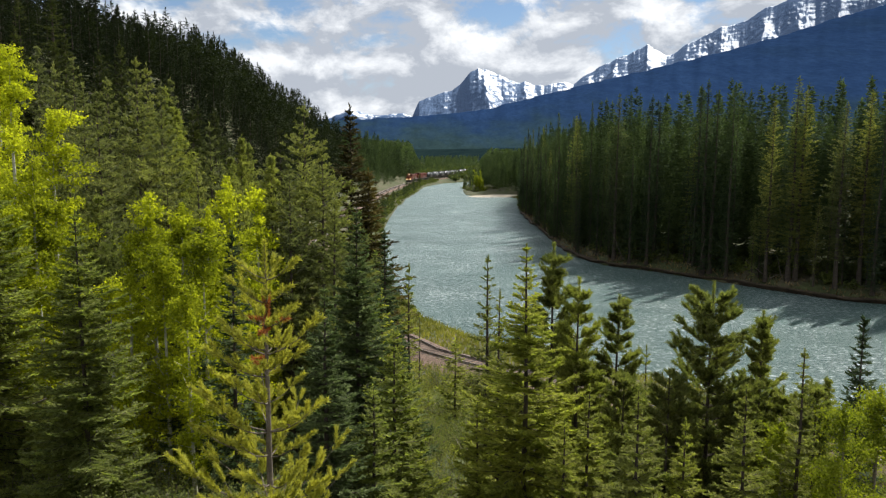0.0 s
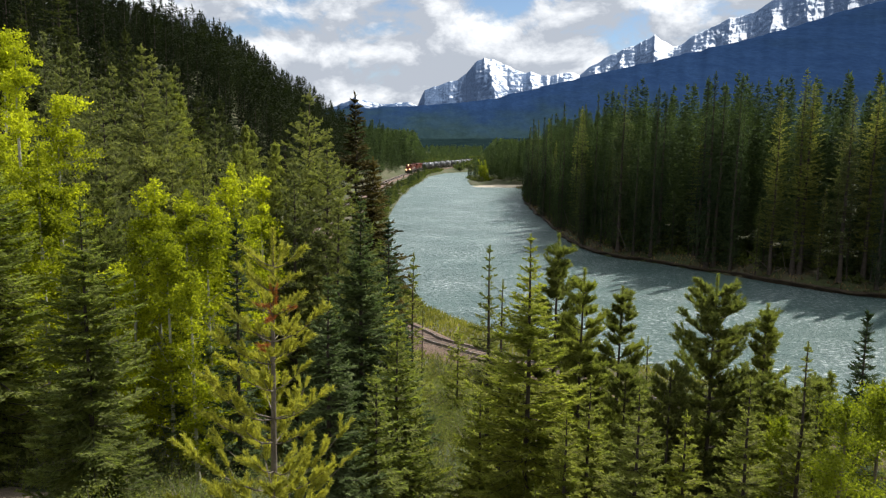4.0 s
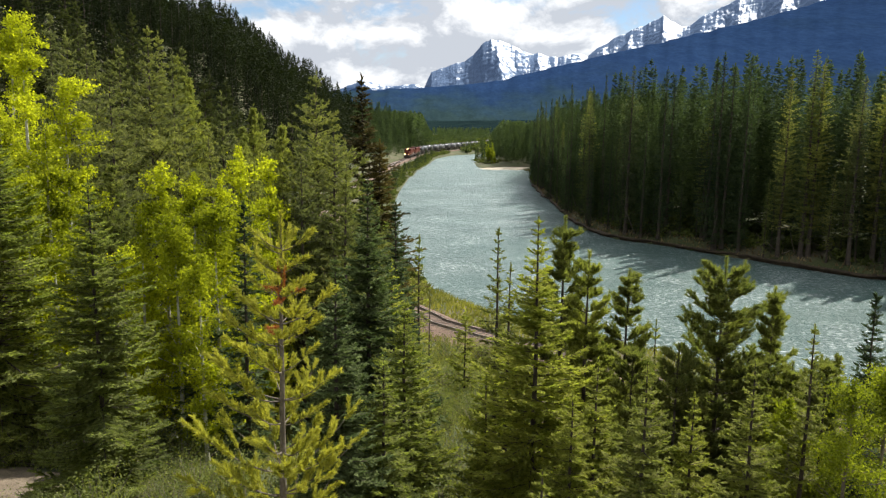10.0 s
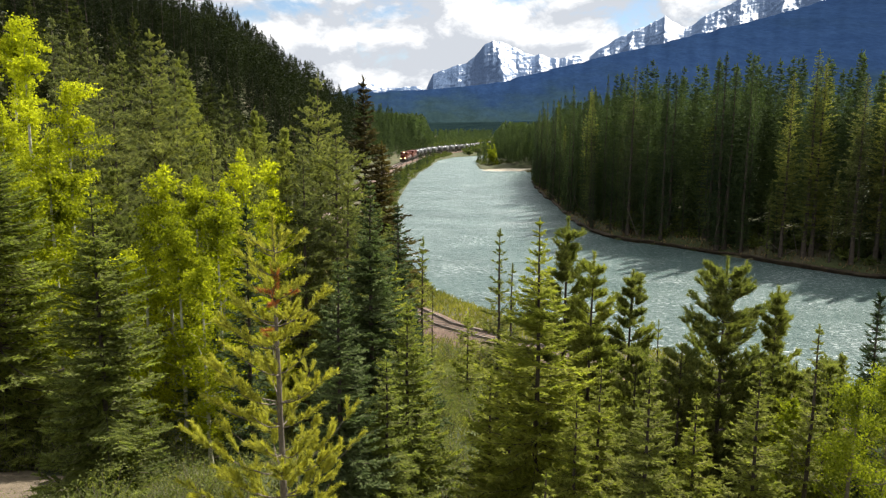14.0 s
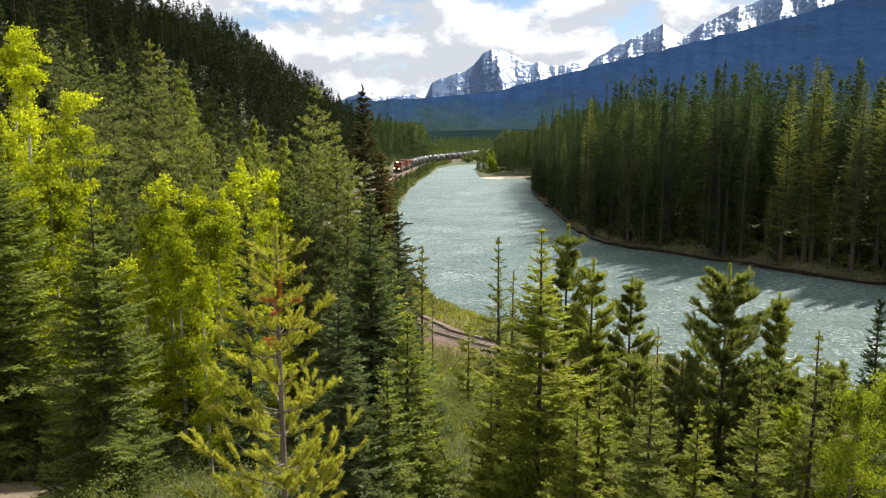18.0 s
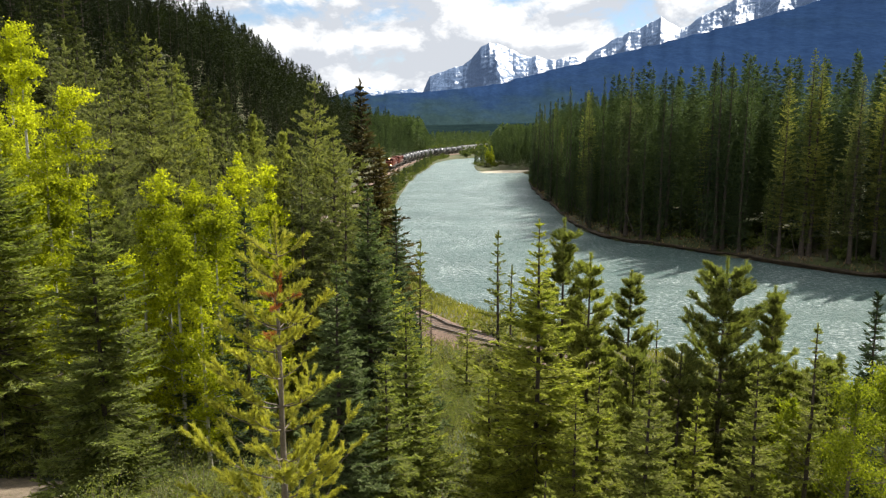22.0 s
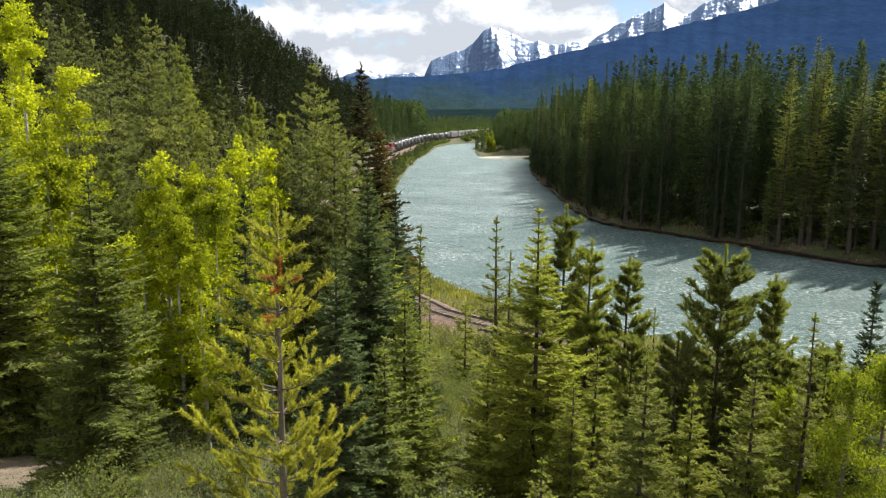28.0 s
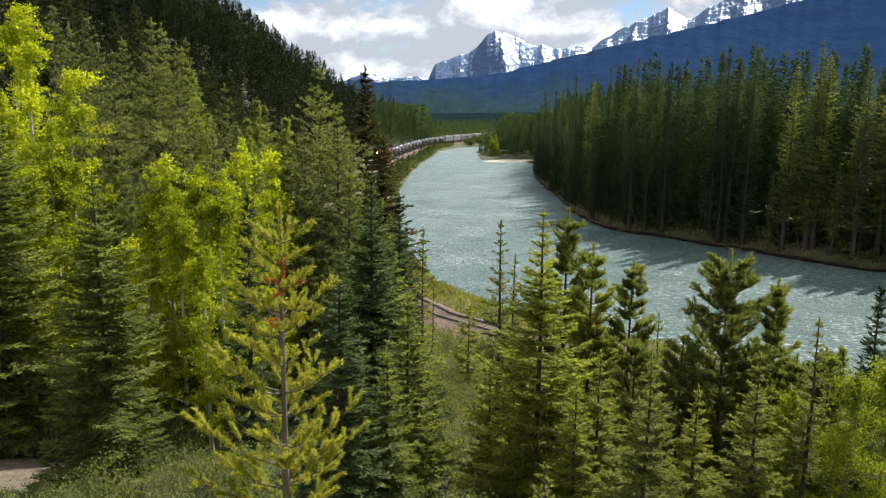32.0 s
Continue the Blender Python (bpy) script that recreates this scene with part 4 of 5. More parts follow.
# ---- trees on the slope below the road: kind, foot x and y, height of the tip, crown radius ----
SLOPE_TREES = [
    ("spruce", -13.45, 23.00, 20.75, 2.11),
    ("spruce", -7.66, 17.00, 18.64, 1.32),
    ("aspen", -14.64, 28.00, 23.01, 1.54),
    ("aspen", -17.72, 33.00, 24.16, 1.46),
    ("aspen", -12.79, 27.00, 21.26, 1.23),
    ("olive", -21.42, 46.00, 24.97, 2.10),
    ("olive", -16.63, 40.00, 22.98, 1.71),
    ("olive", -16.43, 45.00, 25.17, 2.19),
    ("olive", -21.33, 53.00, 24.76, 1.95),
    ("pine", -18.57, 56.00, 24.25, 1.98),
    ("shade", -18.42, 62.00, 22.96, 1.92),
    ("olive", -10.82, 37.00, 19.65, 1.42),
    ("pine", -12.09, 29.00, 18.41, 1.31),
    ("aspen", -9.19, 26.00, 18.49, 1.04),
    ("aspen", -8.17, 25.50, 18.20, 0.79),
    ("aspen", -6.86, 27.00, 19.04, 1.23),
    ("dark", -5.84, 23.00, 17.53, 0.81),
    ("grey", -7.64, 24.50, 15.23, 1.10),
    ("yellow", -1.77, 8.40, 19.00, 0.93),
    ("olive", -5.64, 36.00, 22.23, 2.50),
    ("brown", -4.79, 48.00, 22.80, 1.63),
    ("grey", -1.59, 16.80, 18.78, 1.30),
    ("grey", -1.65, 12.25, 17.80, 0.74),
    ("grey", -1.21, 20.30, 17.88, 0.82),
    ("thin", -0.83, 33.00, 15.07, 0.73),
    ("pine", -6.72, 34.00, 19.73, 1.05),
    ("thin", 1.25, 16.80, 17.73, 0.59),
    ("thin", 1.44, 15.75, 17.15, 0.49),
    ("young", 1.70, 13.30, 18.40, 1.10),
    ("pine", 2.92, 18.20, 17.83, 0.73),
    ("pine", 3.29, 16.80, 17.23, 0.59),
    ("pine", 4.48, 18.20, 16.56, 0.60),
    ("thin", 5.61, 19.60, 14.97, 0.46),
    ("young", 2.91, 10.50, 16.65, 0.58),
    ("pine", 5.73, 15.40, 17.38, 1.05),
    ("pine", 6.95, 15.82, 16.68, 0.52),
    ("young", 4.75, 11.20, 16.53, 0.55),
    ("thin", 6.26, 12.60, 16.73, 0.48),
    ("dark", 10.44, 18.20, 16.04, 0.70),
    ("sapling", 6.58, 11.90, 15.98, 0.52),
    ("sapling", 7.70, 12.95, 15.95, 0.59),
    ("sapling", 6.31, 13.30, 15.14, 0.44),
    ("young", 0.90, 6.30, 17.00, 0.17),
    ("pine", -13.21, 58.00, 20.41, 1.71),
    ("shade", -26.91, 60.00, 24.05, 2.21),
    ("olive", -21.91, 42.00, 22.24, 1.86),
    ("young", 1.40, 40.00, 9.99, 0.82),
    ("aspen", -13.06, 26.00, 19.44, 1.14),
    ("aspen", -13.31, 25.00, 18.09, 1.14),
    ("aspen", -9.69, 25.00, 16.79, 0.91),
    ("aspen", -8.17, 24.00, 16.91, 0.97),
    ("aspen", -7.19, 25.00, 17.17, 1.07),
    ("aspen", -11.34, 24.00, 16.20, 0.97),
    ("aspen", -16.71, 30.00, 20.54, 1.33),
    ("aspen", -7.11, 23.00, 15.84, 0.81),
    ("aspen", -9.51, 23.00, 16.10, 0.69),
    ("aspen", -6.69, 30.00, 18.37, 0.99),
    ("olive", -15.26, 27.00, 16.94, 1.39),
    ("olive", -14.57, 44.00, 18.89, 1.62),
    ("olive", -11.14, 42.00, 19.24, 1.42),
    ("pine", -11.74, 48.00, 17.39, 1.59),
    ("young", -1.14, 18.20, 16.70, 0.94),
    ("young", -0.68, 16.80, 16.06, 0.62),
    ("young", 2.66, 12.60, 16.06, 0.51),
    ("pine", 4.66, 14.70, 15.74, 0.54),
    ("young", 4.09, 11.90, 15.71, 0.44),
    ("pine", 7.23, 14.00, 15.62, 0.41),
    ("young", 0.92, 14.00, 15.39, 0.46),
    ("young", 2.16, 11.90, 15.71, 0.52),
    ("pine", 3.95, 15.40, 15.42, 0.48),
    ("pine", 6.92, 14.70, 15.40, 0.39),
    ("olive", -17.24, 38.00, 19.86, 1.54),
    ("olive", -17.05, 34.00, 18.15, 1.50),
    ("olive", -18.53, 48.00, 21.54, 1.94),
    ("olive", -12.51, 28.00, 16.83, 1.13),
    ("olive", -12.48, 34.00, 17.40, 1.25),
    ("young", 2.65, 30.10, 10.63, 0.91),
    ("young", 2.20, 20.28, 13.77, 0.52),
    ("pine", 3.32, 23.87, 11.94, 0.54),
    ("pine", 5.49, 33.20, 9.29, 0.64),
    ("pine", 4.27, 22.31, 12.86, 0.57),
    ("pine", 6.27, 29.40, 10.14, 0.91),
    ("young", 6.43, 26.63, 11.33, 0.55),
    ("pine", 7.39, 28.01, 10.74, 0.72),
    ("young", 8.52, 28.38, 10.24, 0.82),
    ("olive", 7.75, 24.27, 12.13, 0.48),
    ("pine", 9.88, 28.77, 9.99, 0.72),
    ("olive", 12.72, 33.96, 9.29, 0.80),
    ("pine", 11.65, 28.89, 10.73, 0.85),
    ("pine", 11.07, 26.10, 11.21, 0.69),
    ("young", 14.36, 31.75, 10.14, 0.77),
    ("pine", 10.54, 21.71, 12.95, 0.50),
    ("pine", 10.44, 20.60, 13.75, 0.42),
    ("pine", 12.98, 24.52, 12.58, 0.65),
    ("young", 18.16, 32.06, 9.02, 0.66),
    ("pine", 19.18, 32.52, 9.59, 0.84),
    ("spruce", -1.64, 26.00, 13.96, 0.61),
    ("dark", -0.95, 26.00, 13.66, 0.61),
    ("spruce", -1.35, 26.00, 13.33, 0.61),
    ("olive", -4.40, 33.00, 20.31, 1.85),
    ("brown", -3.69, 47.00, 18.88, 1.52),
    ("olive", -5.51, 31.00, 19.44, 1.26),
    ("spruce", -2.78, 40.00, 14.72, 1.18),
    ("olive", -3.64, 30.00, 18.37, 1.10),
    ("olive", -16.81, 50.00, 24.21, 1.47),
    ("olive", -14.42, 52.00, 21.82, 1.38),
    ("pine", -13.10, 55.00, 20.98, 1.22),
    ("pine", -18.55, 58.00, 23.10, 1.71),
    ("olive", -21.66, 50.00, 24.07, 1.84),
    ("olive", -21.37, 44.00, 22.35, 1.62),
    ("pine", -12.51, 50.00, 19.46, 1.25),
    ("olive", -9.30, 45.00, 19.51, 1.19),
    ("shade", -11.45, 60.00, 21.50, 1.33),
    ("shade", -29.72, 66.00, 29.31, 2.33),
    ("shade", -28.04, 68.00, 28.47, 2.40),
    ("shade", -27.60, 72.00, 29.66, 2.33),
    ("shade", -32.79, 64.00, 29.47, 2.36),
    ("shade", -32.71, 60.00, 29.20, 2.39),
    ("olive", -19.94, 62.00, 25.49, 1.83),
    ("olive", -20.38, 58.00, 26.26, 1.88),
    ("olive", -28.25, 58.00, 27.39, 2.14),
    ("olive", -24.29, 55.00, 26.32, 2.03),
    ("shade", -19.18, 66.00, 23.99, 1.75),
    ("shade", -18.89, 70.00, 22.99, 1.65),
    ("spruce", -0.67, 14.50, 16.60, 0.75),
    ("spruce", -0.93, 13.00, 15.93, 0.57),
    ("young", -0.54, 20.00, 13.74, 0.59),
    ("aspen", -16.58, 33.00, 17.72, 1.41),
    ("aspen", -14.14, 31.00, 17.29, 1.05),
    ("aspen", -15.86, 29.00, 16.71, 1.11),
    ("aspen", -8.58, 30.00, 17.71, 0.97),
]
# sizes of sprays for a tree 20 m away; further trees get coarser ones
KINDS = {
    "spruce": ("spruce", "bushy dark green spruce on the grassy slope", M_SPRUCE, M_BARK, dict(gap=0.33, per=10, twig=0.13, needles=8, nl=0.125, nw=0.048, form=0.80, bare=0.02, ragged=0.2, droop=0.18, rise=0.45)),
    "grey": ("spruce", "dense grey-green young spruce on the slope", M_BLUE_SPRUCE, M_BARK, dict(gap=0.28, per=10, twig=0.13, needles=8, nl=0.12, nw=0.046, form=0.85, bare=0.02, ragged=0.2, droop=0.12, rise=0.5)),
    "young": ("spruce", "light green young spruce with open branches", M_YOUNG, M_BARK, dict(gap=0.38, per=9, twig=0.125, needles=8, nl=0.125, nw=0.046, form=0.98, bare=0.02, ragged=0.22, droop=0.10, rise=0.42)),
    "dark": ("spruce", "narrow dark spruce with drooping branches", M_DARK, M_BARK, dict(gap=0.34, per=9, twig=0.15, needles=8, nl=0.14, nw=0.052, form=0.72, bare=0.02, ragged=0.3, droop=0.4)),
    "brown": ("spruce", "brownish dying spruce with hanging branches", M_BROWN, M_BARK, dict(gap=0.30, per=10, twig=0.18, needles=9, nl=0.16, nw=0.058, form=0.70, bare=0.02, ragged=0.5, droop=0.45)),
    "thin": ("spruce", "thin open young spruce beside the river slope", M_PINE, M_BARK, dict(gap=0.40, per=6, twig=0.13, needles=8, nl=0.12, nw=0.042, form=0.85, ragged=0.4, droop=0.05, rise=0.5)),
    "pine": ("pine", "green lodgepole pine with upswept branches", M_PINE, M_BARK, dict(gap=0.40, per=10, twig=0.19, needles=24, nl=0.15, nw=0.028, form=0.50, bare=0.03, ragged=0.3, rise=0.85, droop=0.05, tuft=0.12, brush=1.0, tlen=0.40)),
    "shade": ("pine", "green pine at the foot of the hillside, darkened for shade", M_SLOPE_PINE, M_BARK, dict(gap=0.46, per=8, twig=0.20, needles=12, nl=0.13, nw=0.040, form=0.70, bare=0.03, ragged=0.3, rise=0.6, droop=0.1, tuft=0.1, brush=0.5, tlen=0.42)),
    "olive": ("pine", "tall olive green pine among the slope trees", M_OLIVE, M_BARK, dict(gap=0.46, per=8, twig=0.20, needles=13, nl=0.125, nw=0.036, form=0.72, bare=0.03, ragged=0.25, rise=0.55, droop=0.08, tuft=0.14, brush=0.5, tlen=0.42)),
    "yellow": ("pine", "yellowing young lodgepole pine with bare grey lower twigs", M_YELLOW_PINE, M_GREYBARK, {}),
    "sapling": ("aspen", "leafy green aspen sapling on the slope", M_SAPLING, M_GREYBARK, {}),
    "aspen": ("aspen", "slender aspen with bright yellow-green spring leaves", M_ASPEN, M_PALEBARK, {}),
}
WIDER = {"spruce": 1.4, "grey": 1.35, "young": 1.55, "pine": 1.35, "olive": 1.8, "shade": 1.6, "thin": 1.3, "brown": 1.7}
SWAYING, RED_AT = [], 3.0


def slope_trees():
    for i, (kind, x, y, top, r) in enumerate(SLOPE_TREES):
        name, label, mat, bark, kw = KINDS[kind]
        x *= 1.022
        z = float(ground_z(x, y)) - 0.1
        h = max(top - z, 1.5)
        kw = dict(kw)
        if kind in ("aspen", "sapling"):
            arrays = broadleaf(200 + i, h, r, n=int(3200 + 8500 * r * h / 6 * (20 / y) ** 2), leaf=0.0035 * y)
        else:
            if kind == "yellow" or (kind == "pine" and x > 0 and y < 21):
                k = 1.0 if kind == "yellow" else (y / 8.4) ** 0.55
                wide = r * (1.12 if kind == "yellow" else 1.55)
                if kind == "yellow":
                    arrays = candle_pine(100 + i, h, wide, gap=0.31, per=5, shoots=12, tail=0.27, needles=170, nl=0.062, nw=0.0095, bare=0.03, thick=0.9)
                else:
                    arrays = candle_pine(100 + i, h, wide, gap=0.21 * k, per=12 if r > 1 else 9, shoots=34 if r > 1 else 24, tail=0.22 * k, needles=78, nl=0.060 * k, nw=0.0085 * k ** 1.7, bare=0.02, thick=0.7)
            else:
                for key in ("gap", "twig", "nl", "nw"):
                    kw[key] *= (y / 20) ** (0.6 if key == "gap" else 0.72)
                if y < 21 and kind in ("spruce", "young", "thin", "grey"):      # fine sprays on separate layers near the road
                    kw.update(nl=kw["nl"] * 0.72, nw=kw["nw"] * 0.85, needles=14, layer=0.13, body=0.85, twig=kw["twig"] * 0.8, stick=0.55, gap=kw["gap"] * 0.9)
                arrays = conifer(100 + i, h, r * WIDER.get(kind, 1.0), **kw)
        if kind == "yellow":
            global RED_AT
            RED_AT = h - 0.90
        t = tree(name, label, "tree", arrays, bark, mat, (x, y, z), 0, "slope trees")
        if kind in ("yellow", "young", "pine", "thin"):
            SWAYING.append(t)


slope_trees()


def red_shoot():
    """Rust-red dead shoots near the top of the yellowing pine."""
    root = [t for t in SWAYING if t["label"].startswith("yellowing")][0]
    rng = np.random.default_rng(3)
    pieces, h = [], RED_AT
    for az, z, n in ((0.1, 0, 260), (3.0, 0.02, 260), (1.9, -0.05, 160), (4.6, -0.10, 200), (3.4, -0.42, 120), (2.8, -0.50, 100)):
        L = 0.24 if z > -0.2 else 0.16
        t = rng.uniform(0.05, 1, n)
        d = np.array([math.cos(az), math.sin(az), 0.12])
        base = np.array([0, 0, h + z]) + d * (t * L)[:, None]
        way = unit(d * 0.7 + rng.normal(size=(n, 3)) * 0.55)
        pieces.append(blades(base, way, np.full(n, 0.055), np.full(n, 0.010), rng))
    z = rng.uniform(-0.12, 0.34, 700)
    az = rng.uniform(0, 6.28, 700)
    base = np.column_stack([0.012 * np.cos(az), 0.012 * np.sin(az), h + z])
    pieces.append(blades(base, unit(np.column_stack([np.cos(az), np.sin(az), np.full(700, 1.1)])), np.full(700, 0.07), np.full(700, 0.010), rng))
    v, f = joined(pieces)
    part_mesh("dead_shoot", mesh_of("dead_shoot", v, f, M_RED), root, "rust-red dead needles")


def snag():
    """A thin dead stem beside the track."""
    rng = np.random.default_rng(8)
    stem, axis = trunk_of(6.2, 0.05, rng, 0.006)
    n = 46
    z = rng.uniform(1.2, 6.0, n)
    az = rng.uniform(0, 6.28, n)
    d = np.column_stack([np.cos(az), np.sin(az), rng.uniform(-0.3, 0.3, n)])
    twigs = prisms(axis(z), axis(z) + d * rng.uniform(0.15, 0.45, n)[:, None], np.full(n, 0.010), np.full(n, 0.004), 3)
    root = tagged(new("dead_tree"), "thin bare dead spruce stem beside the track", "tree")
    part_mesh("trunk", mesh_of("trunk", *stem, M_BARK), root)
    tagged(part_mesh("branchwork", mesh_of("branchwork", *twigs, M_BARK), root), kind="stuff")
    root.matrix_basis = pose(-0.55, 44.0, float(ground_z(-0.55, 44.0)) - 0.1)


red_shoot()
snag()


def bank_trees():
    """Small spruces between the track and the water."""
    rng = np.random.default_rng(19)
    pool = far_set((81, 82, 83), 6, 1.1, M_DARK, gap=0.34, per=6, twig=0.4, needles=3, nl=0.3, nw=0.11, form=0.85, bare=0.02, ragged=0.3)
    pts = np.array(LEFT_BANK[5:14], float)
    for i in range(36):
        y = 100 + 340 * rng.random() ** 1.2
        x = np.interp(y, pts[:, 1], pts[:, 0]) - rng.uniform(0.8, 3.4)
        far_tree("spruce", "small spruce on the bank between track and water", "bank spruces", pool[rng.integers(3)], x, y, float(ground_z(x, y)), rng.uniform(0.30, 0.66) * (0.7 + y / 420), rng.uniform(0, 360), rng.uniform(0.75, 1.05))


bank_trees()


# ---- the railway ----
M_RAIL = surface("rail_steel", [(0.3, (0.20, 0.15, 0.12)), (0.7, (0.42, 0.38, 0.34))], 2, 30, 0.45, 0.2, 0.01, 0.6)
M_TIE = surface("sleeper_wood", [(0.3, (0.045, 0.034, 0.027)), (0.7, (0.12, 0.093, 0.075))], 3, 26, 0.95, 0.5, 0.01, per_object=0.25)
M_BALLAST = surface("ballast", [(0.3, (0.105, 0.068, 0.048)), (0.7, (0.22, 0.150, 0.112))], 0.5, 9, 0.95, 1.0, 0.08)
M_GRAVEL = surface("river_gravel", [(0.3, (0.34, 0.29, 0.22)), (0.7, (0.55, 0.48, 0.38))], 0.4, 6, 0.95, 0.6, 0.05)


def track_at(s):
    """Place and heading on the track, s metres along it."""
    x, y = np.interp(s, TRACK_S, TRACK_LINE[:, 0]), np.interp(s, TRACK_S, TRACK_LINE[:, 1])
    x2, y2 = np.interp(s + 1, TRACK_S, TRACK_LINE[:, 0]), np.interp(s + 1, TRACK_S, TRACK_LINE[:, 1])
    return x, y, math.degrees(math.atan2(y2 - y, x2 - x))


def swept(profile, z):
    """A section drawn along the whole track."""
    line = TRACK_LINE[::2]
    d = np.gradient(line, axis=0)
    d /= np.linalg.norm(d, axis=1, keepdims=True)
    nrm = np.column_stack([d[:, 1], -d[:, 0]])
    k, n = len(profile), len(line)
    v = np.concatenate([np.column_stack([line + nrm * px, np.full(n, z + pz)]) for px, pz in profile])
    i = np.arange(n - 1)
    f = np.concatenate([np.stack([a * n + i, a * n + i + 1, b * n + i + 1, b * n + i], 1) for a, b in zip(range(k), [*range(1, k), 0])])
    return v, f


def railway():
    root = tagged(new("railway_track"), "single railway track with wooden sleepers on brown ballast", "railway", kind="structure")
    v, f = swept([(-4.7, -0.84), (-2.6, -0.62), (-1.5, -0.19), (1.5, -0.19), (2.7, -0.75)], RAIL_Z)
    part_mesh("ballast_bed", mesh_of("ballast_bed", v, f, M_BALLAST), root, "brown stone ballast")
    for side in (-0.7525, 0.7525):
        prof = [(side - 0.07, -0.17), (side - 0.07, -0.145), (side - 0.012, -0.12), (side - 0.012, -0.045), (side - 0.036, -0.035), (side - 0.036, 0), (side + 0.036, 0), (side + 0.036, -0.035), (side + 0.012, -0.045), (side + 0.012, -0.12), (side + 0.07, -0.145), (side + 0.07, -0.17)]
        v, f = swept(prof, RAIL_Z)
        part_mesh("rail", mesh_of("rail", v, f, M_RAIL), root, "rusty steel rail with a worn top")
    return root


track = railway()


# ---- the train ----
M_LOCO = surface("loco_red", [(0.3, (0.105, 0.021, 0.010)), (0.7, (0.165, 0.036, 0.017))], 0.8, 12, 0.45, 0.1, 0.01)
M_BLACK = surface("tank_black", [(0.3, (0.055, 0.055, 0.058)), (0.7, (0.13, 0.128, 0.125))], 0.6, 10, 0.32, 0.1, 0.01, per_object=0.55, gloss=0.5)
M_GREYCAR = surface("hopper_grey", [(0.3, (0.17, 0.17, 0.17)), (0.7, (0.28, 0.275, 0.265))], 0.5, 8, 0.6, 0.1, 0.01, per_object=0.25)
M_STEEL = surface("dark_steel", [(0.3, (0.03, 0.028, 0.026)), (0.7, (0.08, 0.07, 0.06))], 1, 14, 0.6, 0.2, 0.01)
M_WHITE = surface("white_paint", [(0.3, (0.62, 0.62, 0.60)), (0.7, (0.78, 0.78, 0.76))], 1, 14, 0.5, 0.1, 0.01)
M_WINDOW = surface("cab_glass", [(0.3, (0.012, 0.014, 0.016)), (0.7, (0.02, 0.022, 0.024))], 1, 4, 0.08, 0.0, 0.01)


def lamp_material():
    m, nt, p = shader("headlight_glow")
    p.inputs["Base Color"].default_value = (1, 0.9, 0.7, 1)
    p.inputs["Emission Color"].default_value = (1.0, 0.58, 0.20, 1)
    p.inputs["Emission Strength"].default_value = 9
    return m


M_LAMP = lamp_material()


def bogie(at, parent, wheels=2, base=1.8):
    b = part("bogie", box_bm(base * (wheels - 1) + 0.9, 2.0, 0.28, (at, 0, 0.62), 0.05), M_STEEL, parent)
    for i in range(wheels):
        x = at + (i - (wheels - 1) / 2) * base
        bm = tube_bm(0.47, 0.13, "Y", (x, 0.75, 0.47), 18)
        tube_bm(0.47, 0.13, "Y", (x, -0.75, 0.47), 18, bm)
        tube_bm(0.08, 1.6, "Y", (x, 0, 0.47), 8, bm)
        part("wheelset", bm, M_STEEL, b)


def locomotive():
    """Head towards +x, rail top at z 0."""
    root = tagged(new("locomotive"), "red diesel locomotive with lit headlights", "locomotive", "freight train")
    part("frame", box_bm(21.5, 3.0, 0.45, (0, 0, 1.35), 0.06), M_STEEL, root)
    part("hood", box_bm(13.6, 2.3, 2.6, (-2.9, 0, 2.87), 0.18), M_LOCO, root)
    cab = part("cab", box_bm(3.3, 3.1, 3.05, (6.0, 0, 3.1), 0.16), M_LOCO, root)
    part("nose", box_bm(2.3, 2.5, 2.0, (8.75, 0, 2.55), 0.32), M_LOCO, root)
    for y in (-0.75, 0.75):
        part("windscreen", box_bm(0.05, 1.05, 0.62, (7.67, y, 4.05), 0.02), M_WINDOW, cab)
    for y in (-1.56, 1.56):
        part("side_window", box_bm(1.2, 0.05, 0.7, (6.1, y, 3.95), 0.02), M_WINDOW, cab)
    for at in ((9.93, 0.95, 1.95), (9.93, -0.95, 1.95), (7.72, 0.0, 4.47)):
        part("headlight", tube_bm(0.20, 0.12, "X", at, 14), M_LAMP, root, "glowing headlight")
    part("pilot", box_bm(0.5, 2.9, 1.0, (10.5, 0, 0.75), 0.08), M_STEEL, root, "dark steel snow plough")
    part("fuel_tank", box_bm(6.0, 2.6, 0.85, (0, 0, 0.75), 0.2), M_STEEL, root)
    part("radiator_wing", box_bm(4.6, 3.0, 0.8, (-7.2, 0, 3.9), 0.12), M_LOCO, root)
    for x in (-0.8, 1.6):
        part("roof_fan", tube_bm(0.62, 0.22, "Z", (x - 3, 0, 4.26), 16), M_STEEL, root)
    for y in (-1.45, 1.45):
        bm = tube_bm(0.025, 18.5, "X", (-0.6, y, 2.55), 6)
        for x in np.arange(-9.6, 4.5, 2.0):
            tube_bm(0.025, 1.0, "Z", (x, y, 2.05), 6, bm)
        part("handrail", bm, M_WHITE, root)
    for x in (-6.8, 6.8):
        bogie(x, root, 3, 1.95)
    return root


